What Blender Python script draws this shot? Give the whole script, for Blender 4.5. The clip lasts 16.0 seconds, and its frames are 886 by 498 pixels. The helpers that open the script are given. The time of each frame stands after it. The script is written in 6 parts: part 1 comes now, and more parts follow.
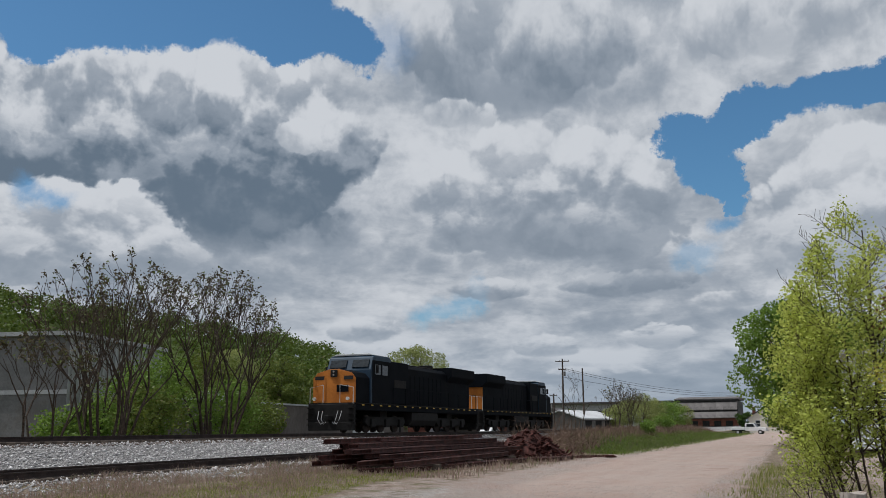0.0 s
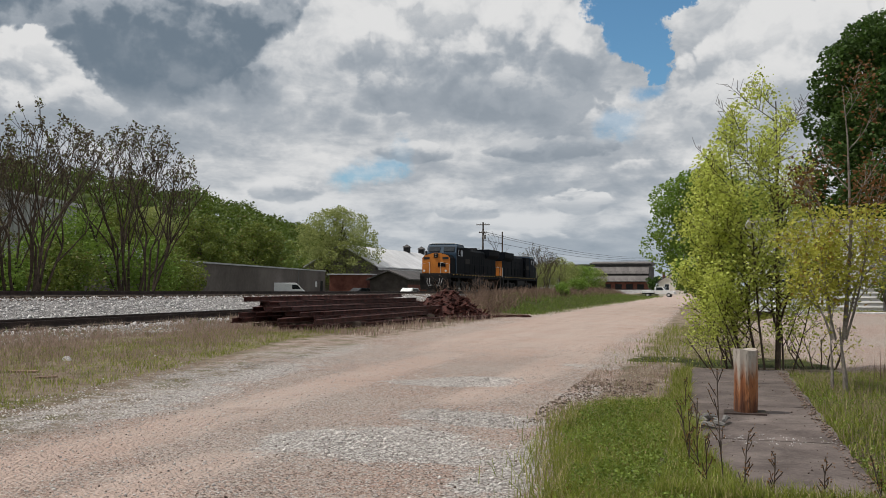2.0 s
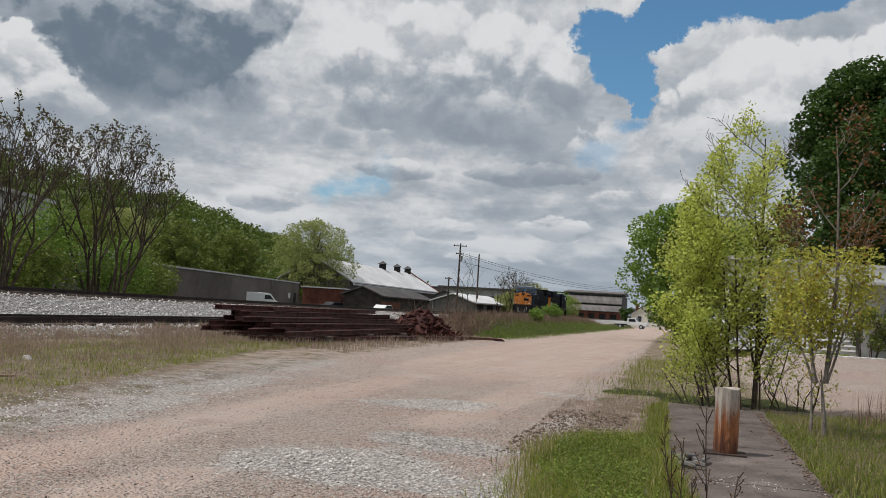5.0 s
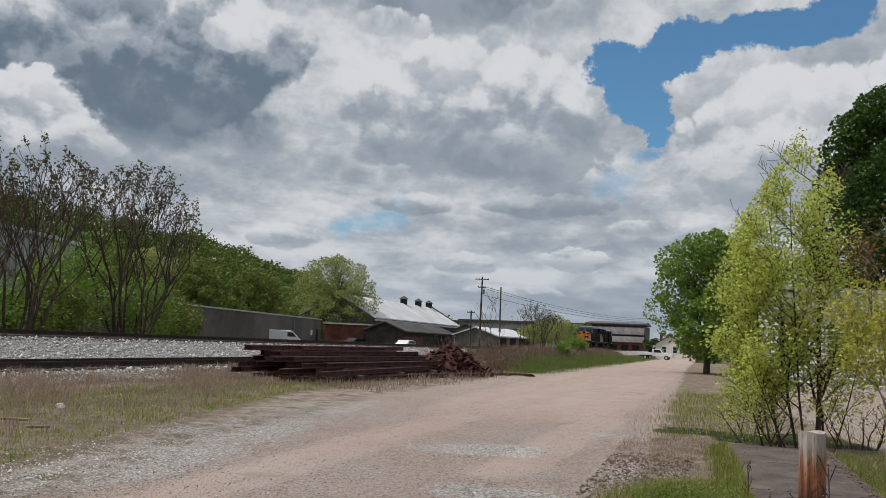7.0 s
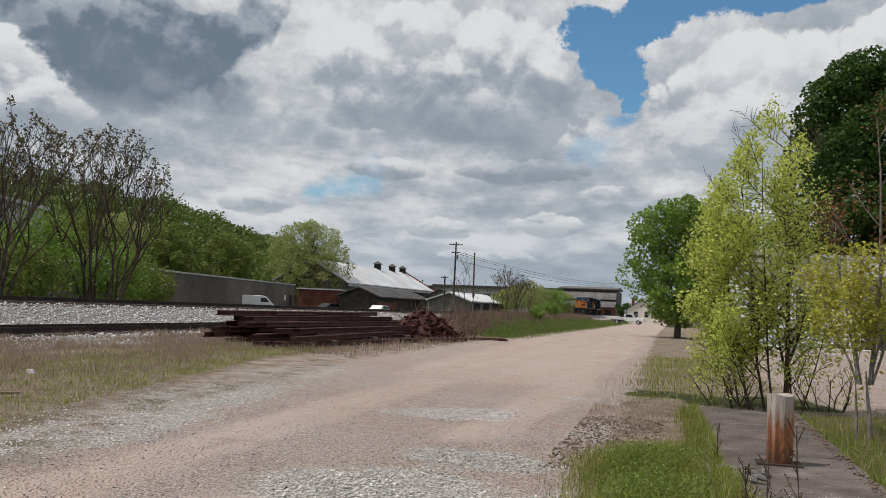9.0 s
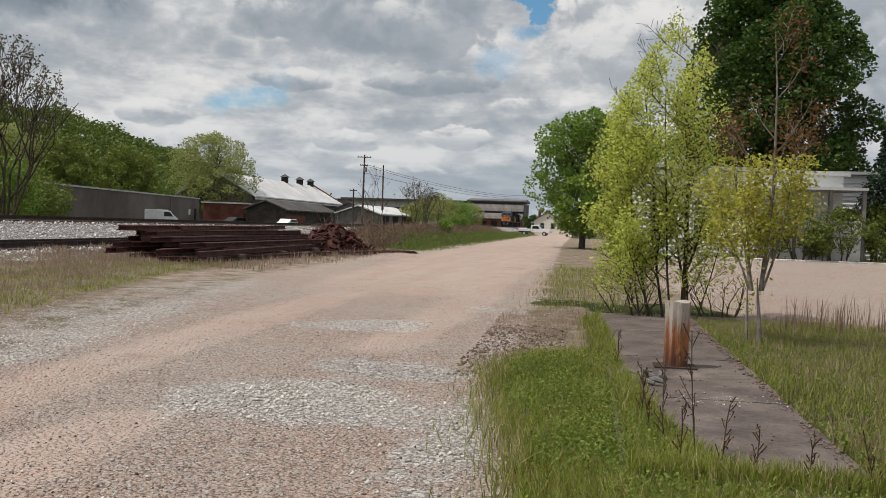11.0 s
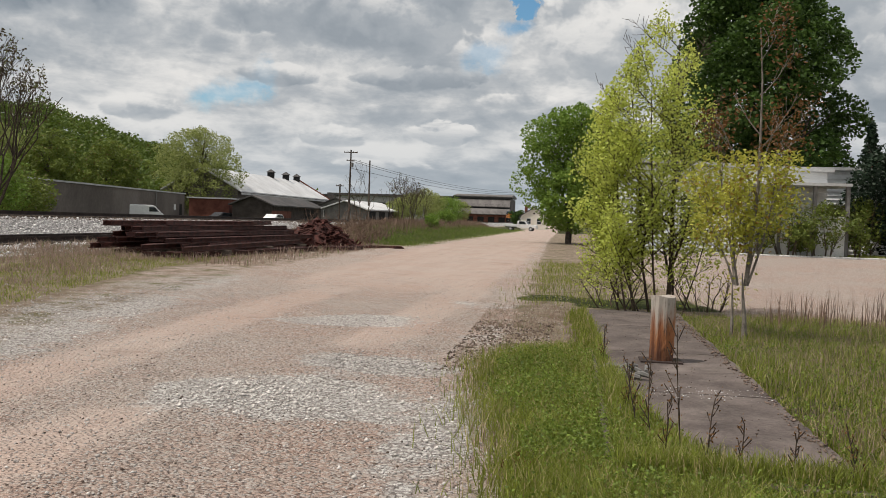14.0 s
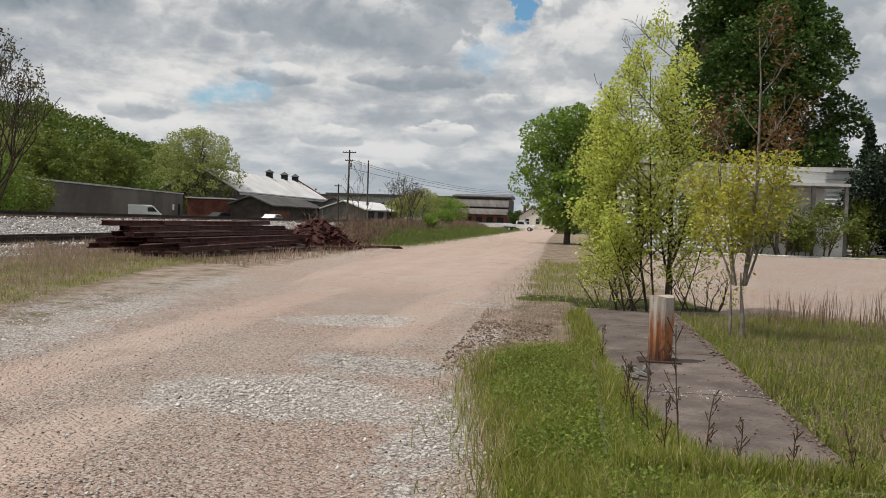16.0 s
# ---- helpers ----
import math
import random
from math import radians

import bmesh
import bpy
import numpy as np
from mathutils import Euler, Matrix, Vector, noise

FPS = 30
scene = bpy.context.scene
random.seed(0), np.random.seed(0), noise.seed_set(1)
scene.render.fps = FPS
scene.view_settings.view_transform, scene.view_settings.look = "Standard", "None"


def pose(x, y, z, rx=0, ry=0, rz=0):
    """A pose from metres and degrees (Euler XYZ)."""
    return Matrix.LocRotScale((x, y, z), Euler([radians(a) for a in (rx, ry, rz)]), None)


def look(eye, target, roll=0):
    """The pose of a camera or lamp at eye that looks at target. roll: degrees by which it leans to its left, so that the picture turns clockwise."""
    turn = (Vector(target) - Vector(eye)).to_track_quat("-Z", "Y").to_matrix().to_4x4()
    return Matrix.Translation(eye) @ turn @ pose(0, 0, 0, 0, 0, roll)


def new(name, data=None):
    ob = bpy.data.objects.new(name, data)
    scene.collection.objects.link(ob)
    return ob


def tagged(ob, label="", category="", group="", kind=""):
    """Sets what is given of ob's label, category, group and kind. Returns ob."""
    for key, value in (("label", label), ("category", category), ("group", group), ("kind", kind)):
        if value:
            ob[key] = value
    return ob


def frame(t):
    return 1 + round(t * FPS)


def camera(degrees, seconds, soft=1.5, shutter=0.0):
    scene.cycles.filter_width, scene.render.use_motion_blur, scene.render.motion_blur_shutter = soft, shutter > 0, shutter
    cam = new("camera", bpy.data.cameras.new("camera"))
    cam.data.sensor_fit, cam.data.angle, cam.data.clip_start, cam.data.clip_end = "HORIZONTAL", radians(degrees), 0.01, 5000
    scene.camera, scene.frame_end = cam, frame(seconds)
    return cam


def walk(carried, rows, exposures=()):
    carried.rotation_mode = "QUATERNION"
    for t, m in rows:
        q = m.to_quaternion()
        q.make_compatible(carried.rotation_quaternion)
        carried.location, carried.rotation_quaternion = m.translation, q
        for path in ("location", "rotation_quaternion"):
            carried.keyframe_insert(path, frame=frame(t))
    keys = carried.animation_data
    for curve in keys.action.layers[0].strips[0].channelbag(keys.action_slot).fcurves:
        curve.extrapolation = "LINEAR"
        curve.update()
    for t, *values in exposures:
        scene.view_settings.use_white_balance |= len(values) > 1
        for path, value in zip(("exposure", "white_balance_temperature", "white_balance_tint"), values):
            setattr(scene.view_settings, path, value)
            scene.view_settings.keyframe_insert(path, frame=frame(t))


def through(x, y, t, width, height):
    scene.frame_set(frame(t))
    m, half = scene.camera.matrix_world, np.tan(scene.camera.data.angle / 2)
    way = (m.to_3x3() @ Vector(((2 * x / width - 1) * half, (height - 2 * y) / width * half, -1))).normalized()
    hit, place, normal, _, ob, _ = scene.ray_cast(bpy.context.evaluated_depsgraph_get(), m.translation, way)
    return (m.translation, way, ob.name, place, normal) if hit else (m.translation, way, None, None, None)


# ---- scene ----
EXPOSURES = [(0.0, -0.54, 6050, 10), (1.0, -0.38, 6300, 10), (1.5, -0.31, 6450, 10), (3.5, -0.28, 6500, 10), (4.7, -0.34, 6400, 10), (7.0, -0.43, 6250, 10), (9.5, -0.30, 6400, 10), (12.5, -0.21, 6700, 10), (16.0, -0.19, 6700, 10)]
cam = camera(52.5, 16.0, 0.7)
PATH = [
    (0.0, pose(0.691, -0.700, 1.559, 101.25, 0.56, 21.87)),
    (0.5, pose(0.699, -0.701, 1.558, 98.64, 1.07, 19.78)),
    (1.0, pose(0.712, -0.708, 1.531, 95.47, 1.61, 18.79)),
    (1.5, pose(0.737, -0.708, 1.519, 92.48, -0.06, 17.62)),
    (2.0, pose(0.743, -0.708, 1.526, 92.48, -0.10, 16.88)),
    (2.5, pose(0.749, -0.708, 1.518, 92.11, -0.40, 15.37)),
    (3.0, pose(0.739, -0.707, 1.525, 91.33, -0.52, 12.26)),
    (3.5, pose(0.735, -0.703, 1.536, 91.40, -0.59, 11.39)),
    (4.0, pose(0.722, -0.614, 1.541, 93.04, -1.42, 10.53)),
    (4.5, pose(0.677, -0.507, 1.528, 94.12, -2.27, 10.32)),
    (4.7, pose(0.652, -0.471, 1.520, 93.64, -3.57, 14.68)),
    (6.8, pose(0.020, -0.060, 1.610, 95.40, -3.26, 16.10)),
    (7.0, pose(0.010, -0.030, 1.610, 95.85, -2.42, 16.44)),
    (7.5, pose(0.000, 0.000, 1.610, 95.96, -1.92, 16.12)),
    (8.0, pose(0.000, 0.000, 1.609, 94.83, -2.12, 14.65)),
    (8.5, pose(0.000, 0.000, 1.609, 94.04, -2.49, 14.54)),
    (9.0, pose(0.000, 0.000, 1.608, 93.71, -2.33, 14.77)),
    (9.5, pose(0.000, 0.000, 1.607, 92.72, -2.07, 14.16)),
    (10.0, pose(0.000, 0.000, 1.607, 90.15, -2.16, 11.75)),
    (10.2, pose(0.000, 0.000, 1.607, 89.21, -2.20, 10.86)),
    (12.5, pose(0.000, 0.000, 1.604, 88.03, -1.68, 8.04)),
    (13.0, pose(0.000, 0.000, 1.603, 87.99, -1.85, 8.01)),
    (13.5, pose(0.000, 0.000, 1.603, 88.00, -1.92, 8.10)),
    (14.0, pose(0.000, 0.000, 1.602, 88.10, -1.91, 8.13)),
    (14.5, pose(0.000, 0.000, 1.602, 88.16, -1.93, 8.08)),
    (15.0, pose(0.000, 0.000, 1.601, 88.16, -1.93, 8.03)),
    (15.5, pose(0.000, 0.000, 1.601, 88.15, -1.87, 8.02)),
    (16.0, pose(0.000, 0.000, 1.600, 88.11, -1.92, 8.04)),
]
walk(cam, PATH, EXPOSURES)
# ---- light ----
world = bpy.data.worlds.new("sky")
scene.world = world
SUN_EL, SUN_AZ = 62.0, -112.0          # degrees above the horizon; clockwise from +y


def heading(az, el):
    a, e = radians(az), radians(el)
    return Vector((math.sin(a) * math.cos(e), math.cos(a) * math.cos(e), math.sin(e)))


class Nodes:
    """A thin wrapper to write node trees in few lines."""

    def __init__(self, tree):
        self.t = tree
        self.t.nodes.clear()

    def add(self, kind, **kw):
        n = self.t.nodes.new(kind)
        for k, v in kw.items():
            if k == "operation":
                n.operation = v
            elif k == "data_type":
                n.data_type = v
            elif k == "blend_type":
                n.blend_type = v
            elif k == "noise_dimensions":
                n.noise_dimensions = v
            elif k == "feature":
                n.feature = v
            elif k == "layer":
                n.attribute_name = v
        return n

    def put(self, sock, v):
        if isinstance(v, bpy.types.NodeSocket):
            self.t.links.new(v, sock)
        elif v is not None:
            sock.default_value = v

    def math(self, op, a, b=None, c=None, clamp=False):
        n = self.add("ShaderNodeMath", operation=op)
        n.use_clamp = clamp
        for s, v in zip(n.inputs, (a, b, c)):
            self.put(s, v)
        return n.outputs[0]

    def vec(self, op, a, b=None, out=0):
        n = self.add("ShaderNodeVectorMath", operation=op)
        self.put(n.inputs[0], a)
        if b is not None:
            self.put(n.inputs["Scale"] if op == "SCALE" else n.inputs[1], b)
        return n.outputs[out]

    def noise(self, v, scale, detail=4.0, rough=0.55, distort=0.0, color=False):
        n = self.add("ShaderNodeTexNoise")
        self.put(n.inputs["Vector"], v)
        n.inputs["Scale"].default_value = scale
        n.inputs["Detail"].default_value = detail
        n.inputs["Roughness"].default_value = rough
        n.inputs["Distortion"].default_value = distort
        return n.outputs["Color" if color else "Fac"]

    def voronoi(self, v, scale, feature="F1", out="Distance"):
        n = self.add("ShaderNodeTexVoronoi", feature=feature)
        self.put(n.inputs["Vector"], v)
        n.inputs["Scale"].default_value = scale
        return n.outputs[out]

    def step(self, v, lo, hi, a=0.0, b=1.0):
        n = self.add("ShaderNodeMapRange")
        n.interpolation_type = "SMOOTHSTEP"
        self.put(n.inputs[0], v)
        for i, w in zip((1, 2, 3, 4), (lo, hi, a, b)):
            n.inputs[i].default_value = w
        return n.outputs[0]

    def mix(self, f, a, b, blend="MIX"):
        n = self.add("ShaderNodeMix", data_type="RGBA", blend_type=blend)
        self.put(n.inputs[0], f)
        for s, v in ((n.inputs[6], a), (n.inputs[7], b)):
            self.put(s, (*v, 1.0) if isinstance(v, tuple) and len(v) == 3 else v)
        return n.outputs[2]


# blue gaps, grey cloud bases and white heads: heading, height, half-width, all in degrees
HOLES = [(-48, 23.2, 1.6), (-45, 24.2, 1.8), (-41.5, 25.4, 2.0), (-37.5, 26.6, 2.4), (-33.2, 24.2, 1.3), (-30.5, 25.4, 1.7), (-27.4, 24.0, 1.3), (-7.2, 18, 1.1), (-5, 16.8, 1.3),
         (-3.7, 14.8, 0.7), (-3.75, 13.3, 0.45), (-3.2, 18.4, 0.9), (-1.4, 18.9, 1.1), (1.6, 19.3, 1.2), (4.6, 19.5, 1.2), (7.6, 19.8, 1.2)]
THIN = [(-5.8, 10.2, 0.6), (-4.8, 10.1, 0.6), (-3.8, 12.2, 0.5), (-23.4, 7.5, 0.6), (-22.2, 7.8, 0.6), (-21.0, 8.1, 0.6), (-19.8, 8.3, 0.5), (-47, 14.2, 0.6), (-45.6, 14.0, 0.5), (-25, 24, 1.0)]
# cloud heaps, back to front: heading, height, half-width, half-height in degrees, tone of the top, tone of the base
FAR_HEAPS = [(-39.5, 17.4, 15, 7.8, 1.0, 0.06), (-17, 23.6, 9.5, 5.0, 0.80, 0.34), (-1.0, 24.0, 9.0, 2.9, 0.86, 0.62), (-34, 13.2, 10.5, 3.4, 0.16, 0.10), (-14.2, 14.4, 10.6, 5.4, 0.95, 0.42), (-46.5, 11.4, 11.5, 4.1, 1.0, 0.48),
             (15, 13.6, 11, 5.2, 0.92, 0.50), (4.2, 12.4, 8.9, 5.3, 0.98, 0.60), (22, 8.4, 8.5, 4.0, 0.66, 0.40)]
NEAR_HEAPS = [(-21, 20.0, 3.4, 1.6, 0.90, 0.66), (-31.6, 18.3, 2.2, 1.9, 1.0, 0.62), (-10, 8.6, 9.5, 1.2, 0.62, 0.40), (-4.6, 7.6, 3.6, 1.0, 0.95, 0.55), (-19, 8.6, 4.5, 0.9, 0.80, 0.42),
              (-26, 6.3, 3.6, 1.3, 1.0, 0.55), (-8.3, 5.6, 4.0, 1.2, 1.0, 0.52), (-15, 5.1, 3.6, 1.0, 0.95, 0.55), (-20.4, 4.5, 3.0, 0.9, 0.95, 0.55), (-2.5, 4.4, 3.4, 0.9, 0.92, 0.55), (-12, 3.2, 4.5, 0.7, 0.90, 0.55)]


def build_sky():
    world.use_nodes = True
    n = Nodes(world.node_tree)
    sky = n.add("ShaderNodeTexSky")
    sky.sky_type, sky.sun_disc = "NISHITA", False
    sky.sun_elevation, sky.sun_rotation = radians(SUN_EL), radians(SUN_AZ)
    sky.air_density, sky.dust_density = 1.0, 0.6
    way = n.vec("NORMALIZE", n.add("ShaderNodeTexCoord").outputs["Generated"])
    sep = n.add("ShaderNodeSeparateXYZ")
    n.put(sep.inputs[0], way)
    az = n.math("MULTIPLY", n.math("ARCTAN2", sep.outputs[0], sep.outputs[1]), 180 / math.pi)
    el = n.math("MULTIPLY", n.math("ARCSINE", sep.outputs[2]), 180 / math.pi)
    # heights are stretched towards the horizon, where clouds are seen edge-on
    rise = n.math("MULTIPLY", n.math("LOGARITHM", n.math("ADD", n.math("MAXIMUM", el, 0.0), 6.0), math.e), 22.0)

    def plane(lift, k=1.0):
        comb = n.add("ShaderNodeCombineXYZ")
        n.put(comb.inputs[0], n.math("MULTIPLY", az, k))
        n.put(comb.inputs[1], n.math("ADD", rise, lift))
        return comb.outputs[0]

    def billow(lift):
        """Rounded lumps at several sizes, bent by a finer noise."""
        v = plane(lift)
        v = n.vec("ADD", v, n.vec("SCALE", n.vec("SUBTRACT", n.noise(v, 0.30, 4.0, 0.55, 0.0, True), (0.5, 0.5, 0.5)), 3.0))
        c = n.add("ShaderNodeTexVoronoi", feature="F1")
        n.put(c.inputs["Vector"], v)
        c.inputs["Scale"].default_value = 0.24
        c.inputs["Detail"].default_value = 3.0
        c.inputs["Roughness"].default_value = 0.42
        c.inputs["Lacunarity"].default_value = 2.3
        return n.math("SUBTRACT", 1.0, c.outputs["Distance"])

    puff = billow(0.0)
    relief = n.math("SUBTRACT", puff, billow(1.4))
    relief = n.math("MAXIMUM", n.math("MINIMUM", n.math("MULTIPLY", relief, 0.8), 0.20), -0.20)
    wisps = n.noise(plane(0.0, 0.6), 0.30, 9.0, 0.62, 0.3)
    broad = n.noise(plane(7.0, 0.35), 0.16, 6.0, 0.5, 0.2)
    warp = n.vec("SCALE", n.vec("SUBTRACT", n.noise(way, 9.0, 9.0, 0.68, 0.0, True), (0.5, 0.5, 0.5)), 0.10)
    bent = n.vec("NORMALIZE", n.vec("ADD", way, warp))

    def total(rows, grow):
        out = None
        for a0, e0, size in rows:
            d = n.vec("DISTANCE", bent, tuple(heading(a0, e0)), 1)
            p = n.step(d, 0.0, radians(size) * grow, 1.0, 0.0)
            out = p if out is None else n.math("ADD", out, p)
        return n.math("MINIMUM", out, 1.15)

    # a broad layer behind, banded towards the horizon
    tone = n.math("ADD", n.math("ADD", 0.68, n.math("MULTIPLY", n.math("SUBTRACT", broad, 0.5), 1.3)), n.math("MULTIPLY", n.math("SUBTRACT", wisps, 0.5), 0.7))
    solid = None
    for a0, e0, w, h, top, base in FAR_HEAPS + NEAR_HEAPS:
        u = n.math("MULTIPLY", n.math("SUBTRACT", az, a0), 1.0 / w)
        v = n.math("MULTIPLY", n.math("SUBTRACT", el, e0), 1.0 / h)
        r = n.math("SQRT", n.math("ADD", n.math("MULTIPLY", u, u), n.math("MULTIPLY", v, v)))
        ragged = n.math("MULTIPLY", n.math("SUBTRACT", puff, 0.55), min(1.9 / h, 0.75))
        edge = n.step(n.math("ADD", n.math("SUBTRACT", 1.0, r), ragged), -0.02, 0.05 + 0.12 / h if top > 0.3 else 0.55)
        fade = n.step(v, -1.05, -0.55)
        lit = n.step(n.math("ADD", v, n.math("ADD", n.math("MULTIPLY", relief, 0.9), n.math("MULTIPLY", n.math("SUBTRACT", wisps, 0.5), 0.9))), -0.42, 0.68, base, top)
        cover = n.math("MULTIPLY", edge, fade)
        tone = n.math("ADD", tone, n.math("MULTIPLY", cover, n.math("SUBTRACT", lit, tone)))
        if (a0, e0, w, h, top, base) in NEAR_HEAPS + FAR_HEAPS[6:8]:
            solid = cover if solid is None else n.math("MAXIMUM", solid, cover)
    tone = n.math("ADD", tone, n.math("MULTIPLY", relief, 0.42))
    tone = n.math("ADD", tone, n.math("MULTIPLY", n.math("SUBTRACT", wisps, 0.5), 0.22), clamp=True)
    grey = n.mix(n.step(tone, 0.0, 0.55), (1.9, 2.45, 3.05), (4.3, 4.75, 5.25))
    cloud = n.mix(n.step(tone, 0.45, 1.0), grey, (9.0, 9.0, 8.95))
    holes = total(HOLES, 2.5)
    mask = n.math("MAXIMUM", n.step(n.math("SUBTRACT", n.math("ADD", n.math("MULTIPLY", puff, 0.35), 0.36), n.math("MULTIPLY", holes, 0.66)), -0.05, 0.10), solid)
    veil = n.math("MULTIPLY", n.math("MINIMUM", total(THIN, 2.3), 1.0), n.step(wisps, 0.36, 0.62, 0.85, 0.45))
    mask = n.math("MULTIPLY", mask, n.math("SUBTRACT", 1.0, n.math("MULTIPLY", veil, n.math("SUBTRACT", 1.0, n.math("MULTIPLY", solid, 0.6)))))
    near = n.step(sep.outputs[2], 0.0, 0.15, 0.50, 0.0)
    cloud = n.mix(near, cloud, (4.7, 5.5, 6.3))
    blue = n.mix(1.0, sky.outputs[0], (0.78, 1.16, 1.28), "MULTIPLY")
    out = n.add("ShaderNodeOutputWorld")
    bg = n.add("ShaderNodeBackground")
    n.put(bg.inputs[0], n.mix(mask, blue, cloud))
    bg.inputs[1].default_value = 0.10
    n.put(out.inputs[0], bg.outputs[0])


build_sky()
sun = new("sun", bpy.data.lights.new("sun", "SUN"))
sun.data.energy, sun.data.angle, sun.data.color = 4.1, radians(0.6), (1.0, 0.95, 0.87)
sun.matrix_world = look(heading(SUN_AZ, SUN_EL) * 100, (0, 0, 0))

# ---- materials ----
def stuff_material(name, dark, light, scale=4.0, fine=40.0, rough=0.85, bump=0.3, metal=0.0, spread=0.0, dirt=None, dirt_amount=0.4, spec=0.3, depth=0.01):
    """Two scales of colour variation and a fine relief. spread: change from piece to piece."""
    m = bpy.data.materials.new(name)
    m.use_nodes = True
    n = Nodes(m.node_tree)
    co = n.add("ShaderNodeTexCoord").outputs["Object"]
    a = n.noise(co, scale, 6.0, 0.6)
    b = n.noise(co, fine, 5.0, 0.65)
    f = n.step(n.math("ADD", n.math("MULTIPLY", a, 0.6), n.math("MULTIPLY", b, 0.4)), 0.34, 0.66)
    col = n.mix(f, dark, light)
    if dirt:
        d = n.step(n.noise(co, scale * 0.45, 7.0, 0.7, 0.6), 0.5, 0.68, 0.0, dirt_amount)
        col = n.mix(d, col, dirt)
    if spread:
        r = n.add("ShaderNodeObjectInfo").outputs["Random"]
        g = n.add("ShaderNodeNewGeometry").outputs["Random Per Island"]
        k = n.math("ADD", 1.0 - spread, n.math("MULTIPLY", n.math("ADD", r, g), spread))
        h = n.add("ShaderNodeHueSaturation")
        n.put(h.inputs["Value"], k)
        n.put(h.inputs["Color"], col)
        col = h.outputs[0]
    bs = n.add("ShaderNodeBsdfPrincipled")
    n.put(bs.inputs["Base Color"], col)
    n.put(bs.inputs["Roughness"], n.math("ADD", rough - 0.12, n.math("MULTIPLY", b, 0.24), clamp=True))
    bs.inputs["Metallic"].default_value = metal
    bs.inputs["Specular IOR Level"].default_value = spec
    if bump:
        bp = n.add("ShaderNodeBump")
        bp.inputs["Strength"].default_value = bump
        bp.inputs["Distance"].default_value = depth
        n.put(bp.inputs["Height"], b)
        n.put(bs.inputs["Normal"], bp.outputs[0])
    n.put(n.add("ShaderNodeOutputMaterial").inputs[0], bs.outputs[0])
    return m


def leaf_material(name, dark, light, through=0.35, other=None, share=0.0):
    """Leaves that vary one by one and let some light through."""
    m = bpy.data.materials.new(name)
    m.use_nodes = True
    n = Nodes(m.node_tree)
    g = n.add("ShaderNodeNewGeometry").outputs["Random Per Island"]
    co = n.add("ShaderNodeTexCoord").outputs["Object"]
    f = n.math("ADD", n.math("MULTIPLY", g, 0.6), n.math("MULTIPLY", n.noise(co, 0.9, 3.0), 0.45), clamp=True)
    col = n.mix(f, dark, light)
    if other:
        g2 = n.math("FRACT", n.math("MULTIPLY", g, 17.3))
        col = n.mix(n.step(g2, 1.0 - share, 1.0 - share + 0.02), col, other)
    bs = n.add("ShaderNodeBsdfPrincipled")
    n.put(bs.inputs["Base Color"], col)
    bs.inputs["Roughness"].default_value = 0.55
    bs.inputs["Specular IOR Level"].default_value = 0.25
    tr = n.add("ShaderNodeBsdfTranslucent")
    n.put(tr.inputs[0], n.mix(0.5, col, light))
    mx = n.add("ShaderNodeMixShader")
    mx.inputs[0].default_value = through
    n.put(mx.inputs[1], bs.outputs[0])
    n.put(mx.inputs[2], tr.outputs[0])
    n.put(n.add("ShaderNodeOutputMaterial").inputs[0], mx.outputs[0])
    return m


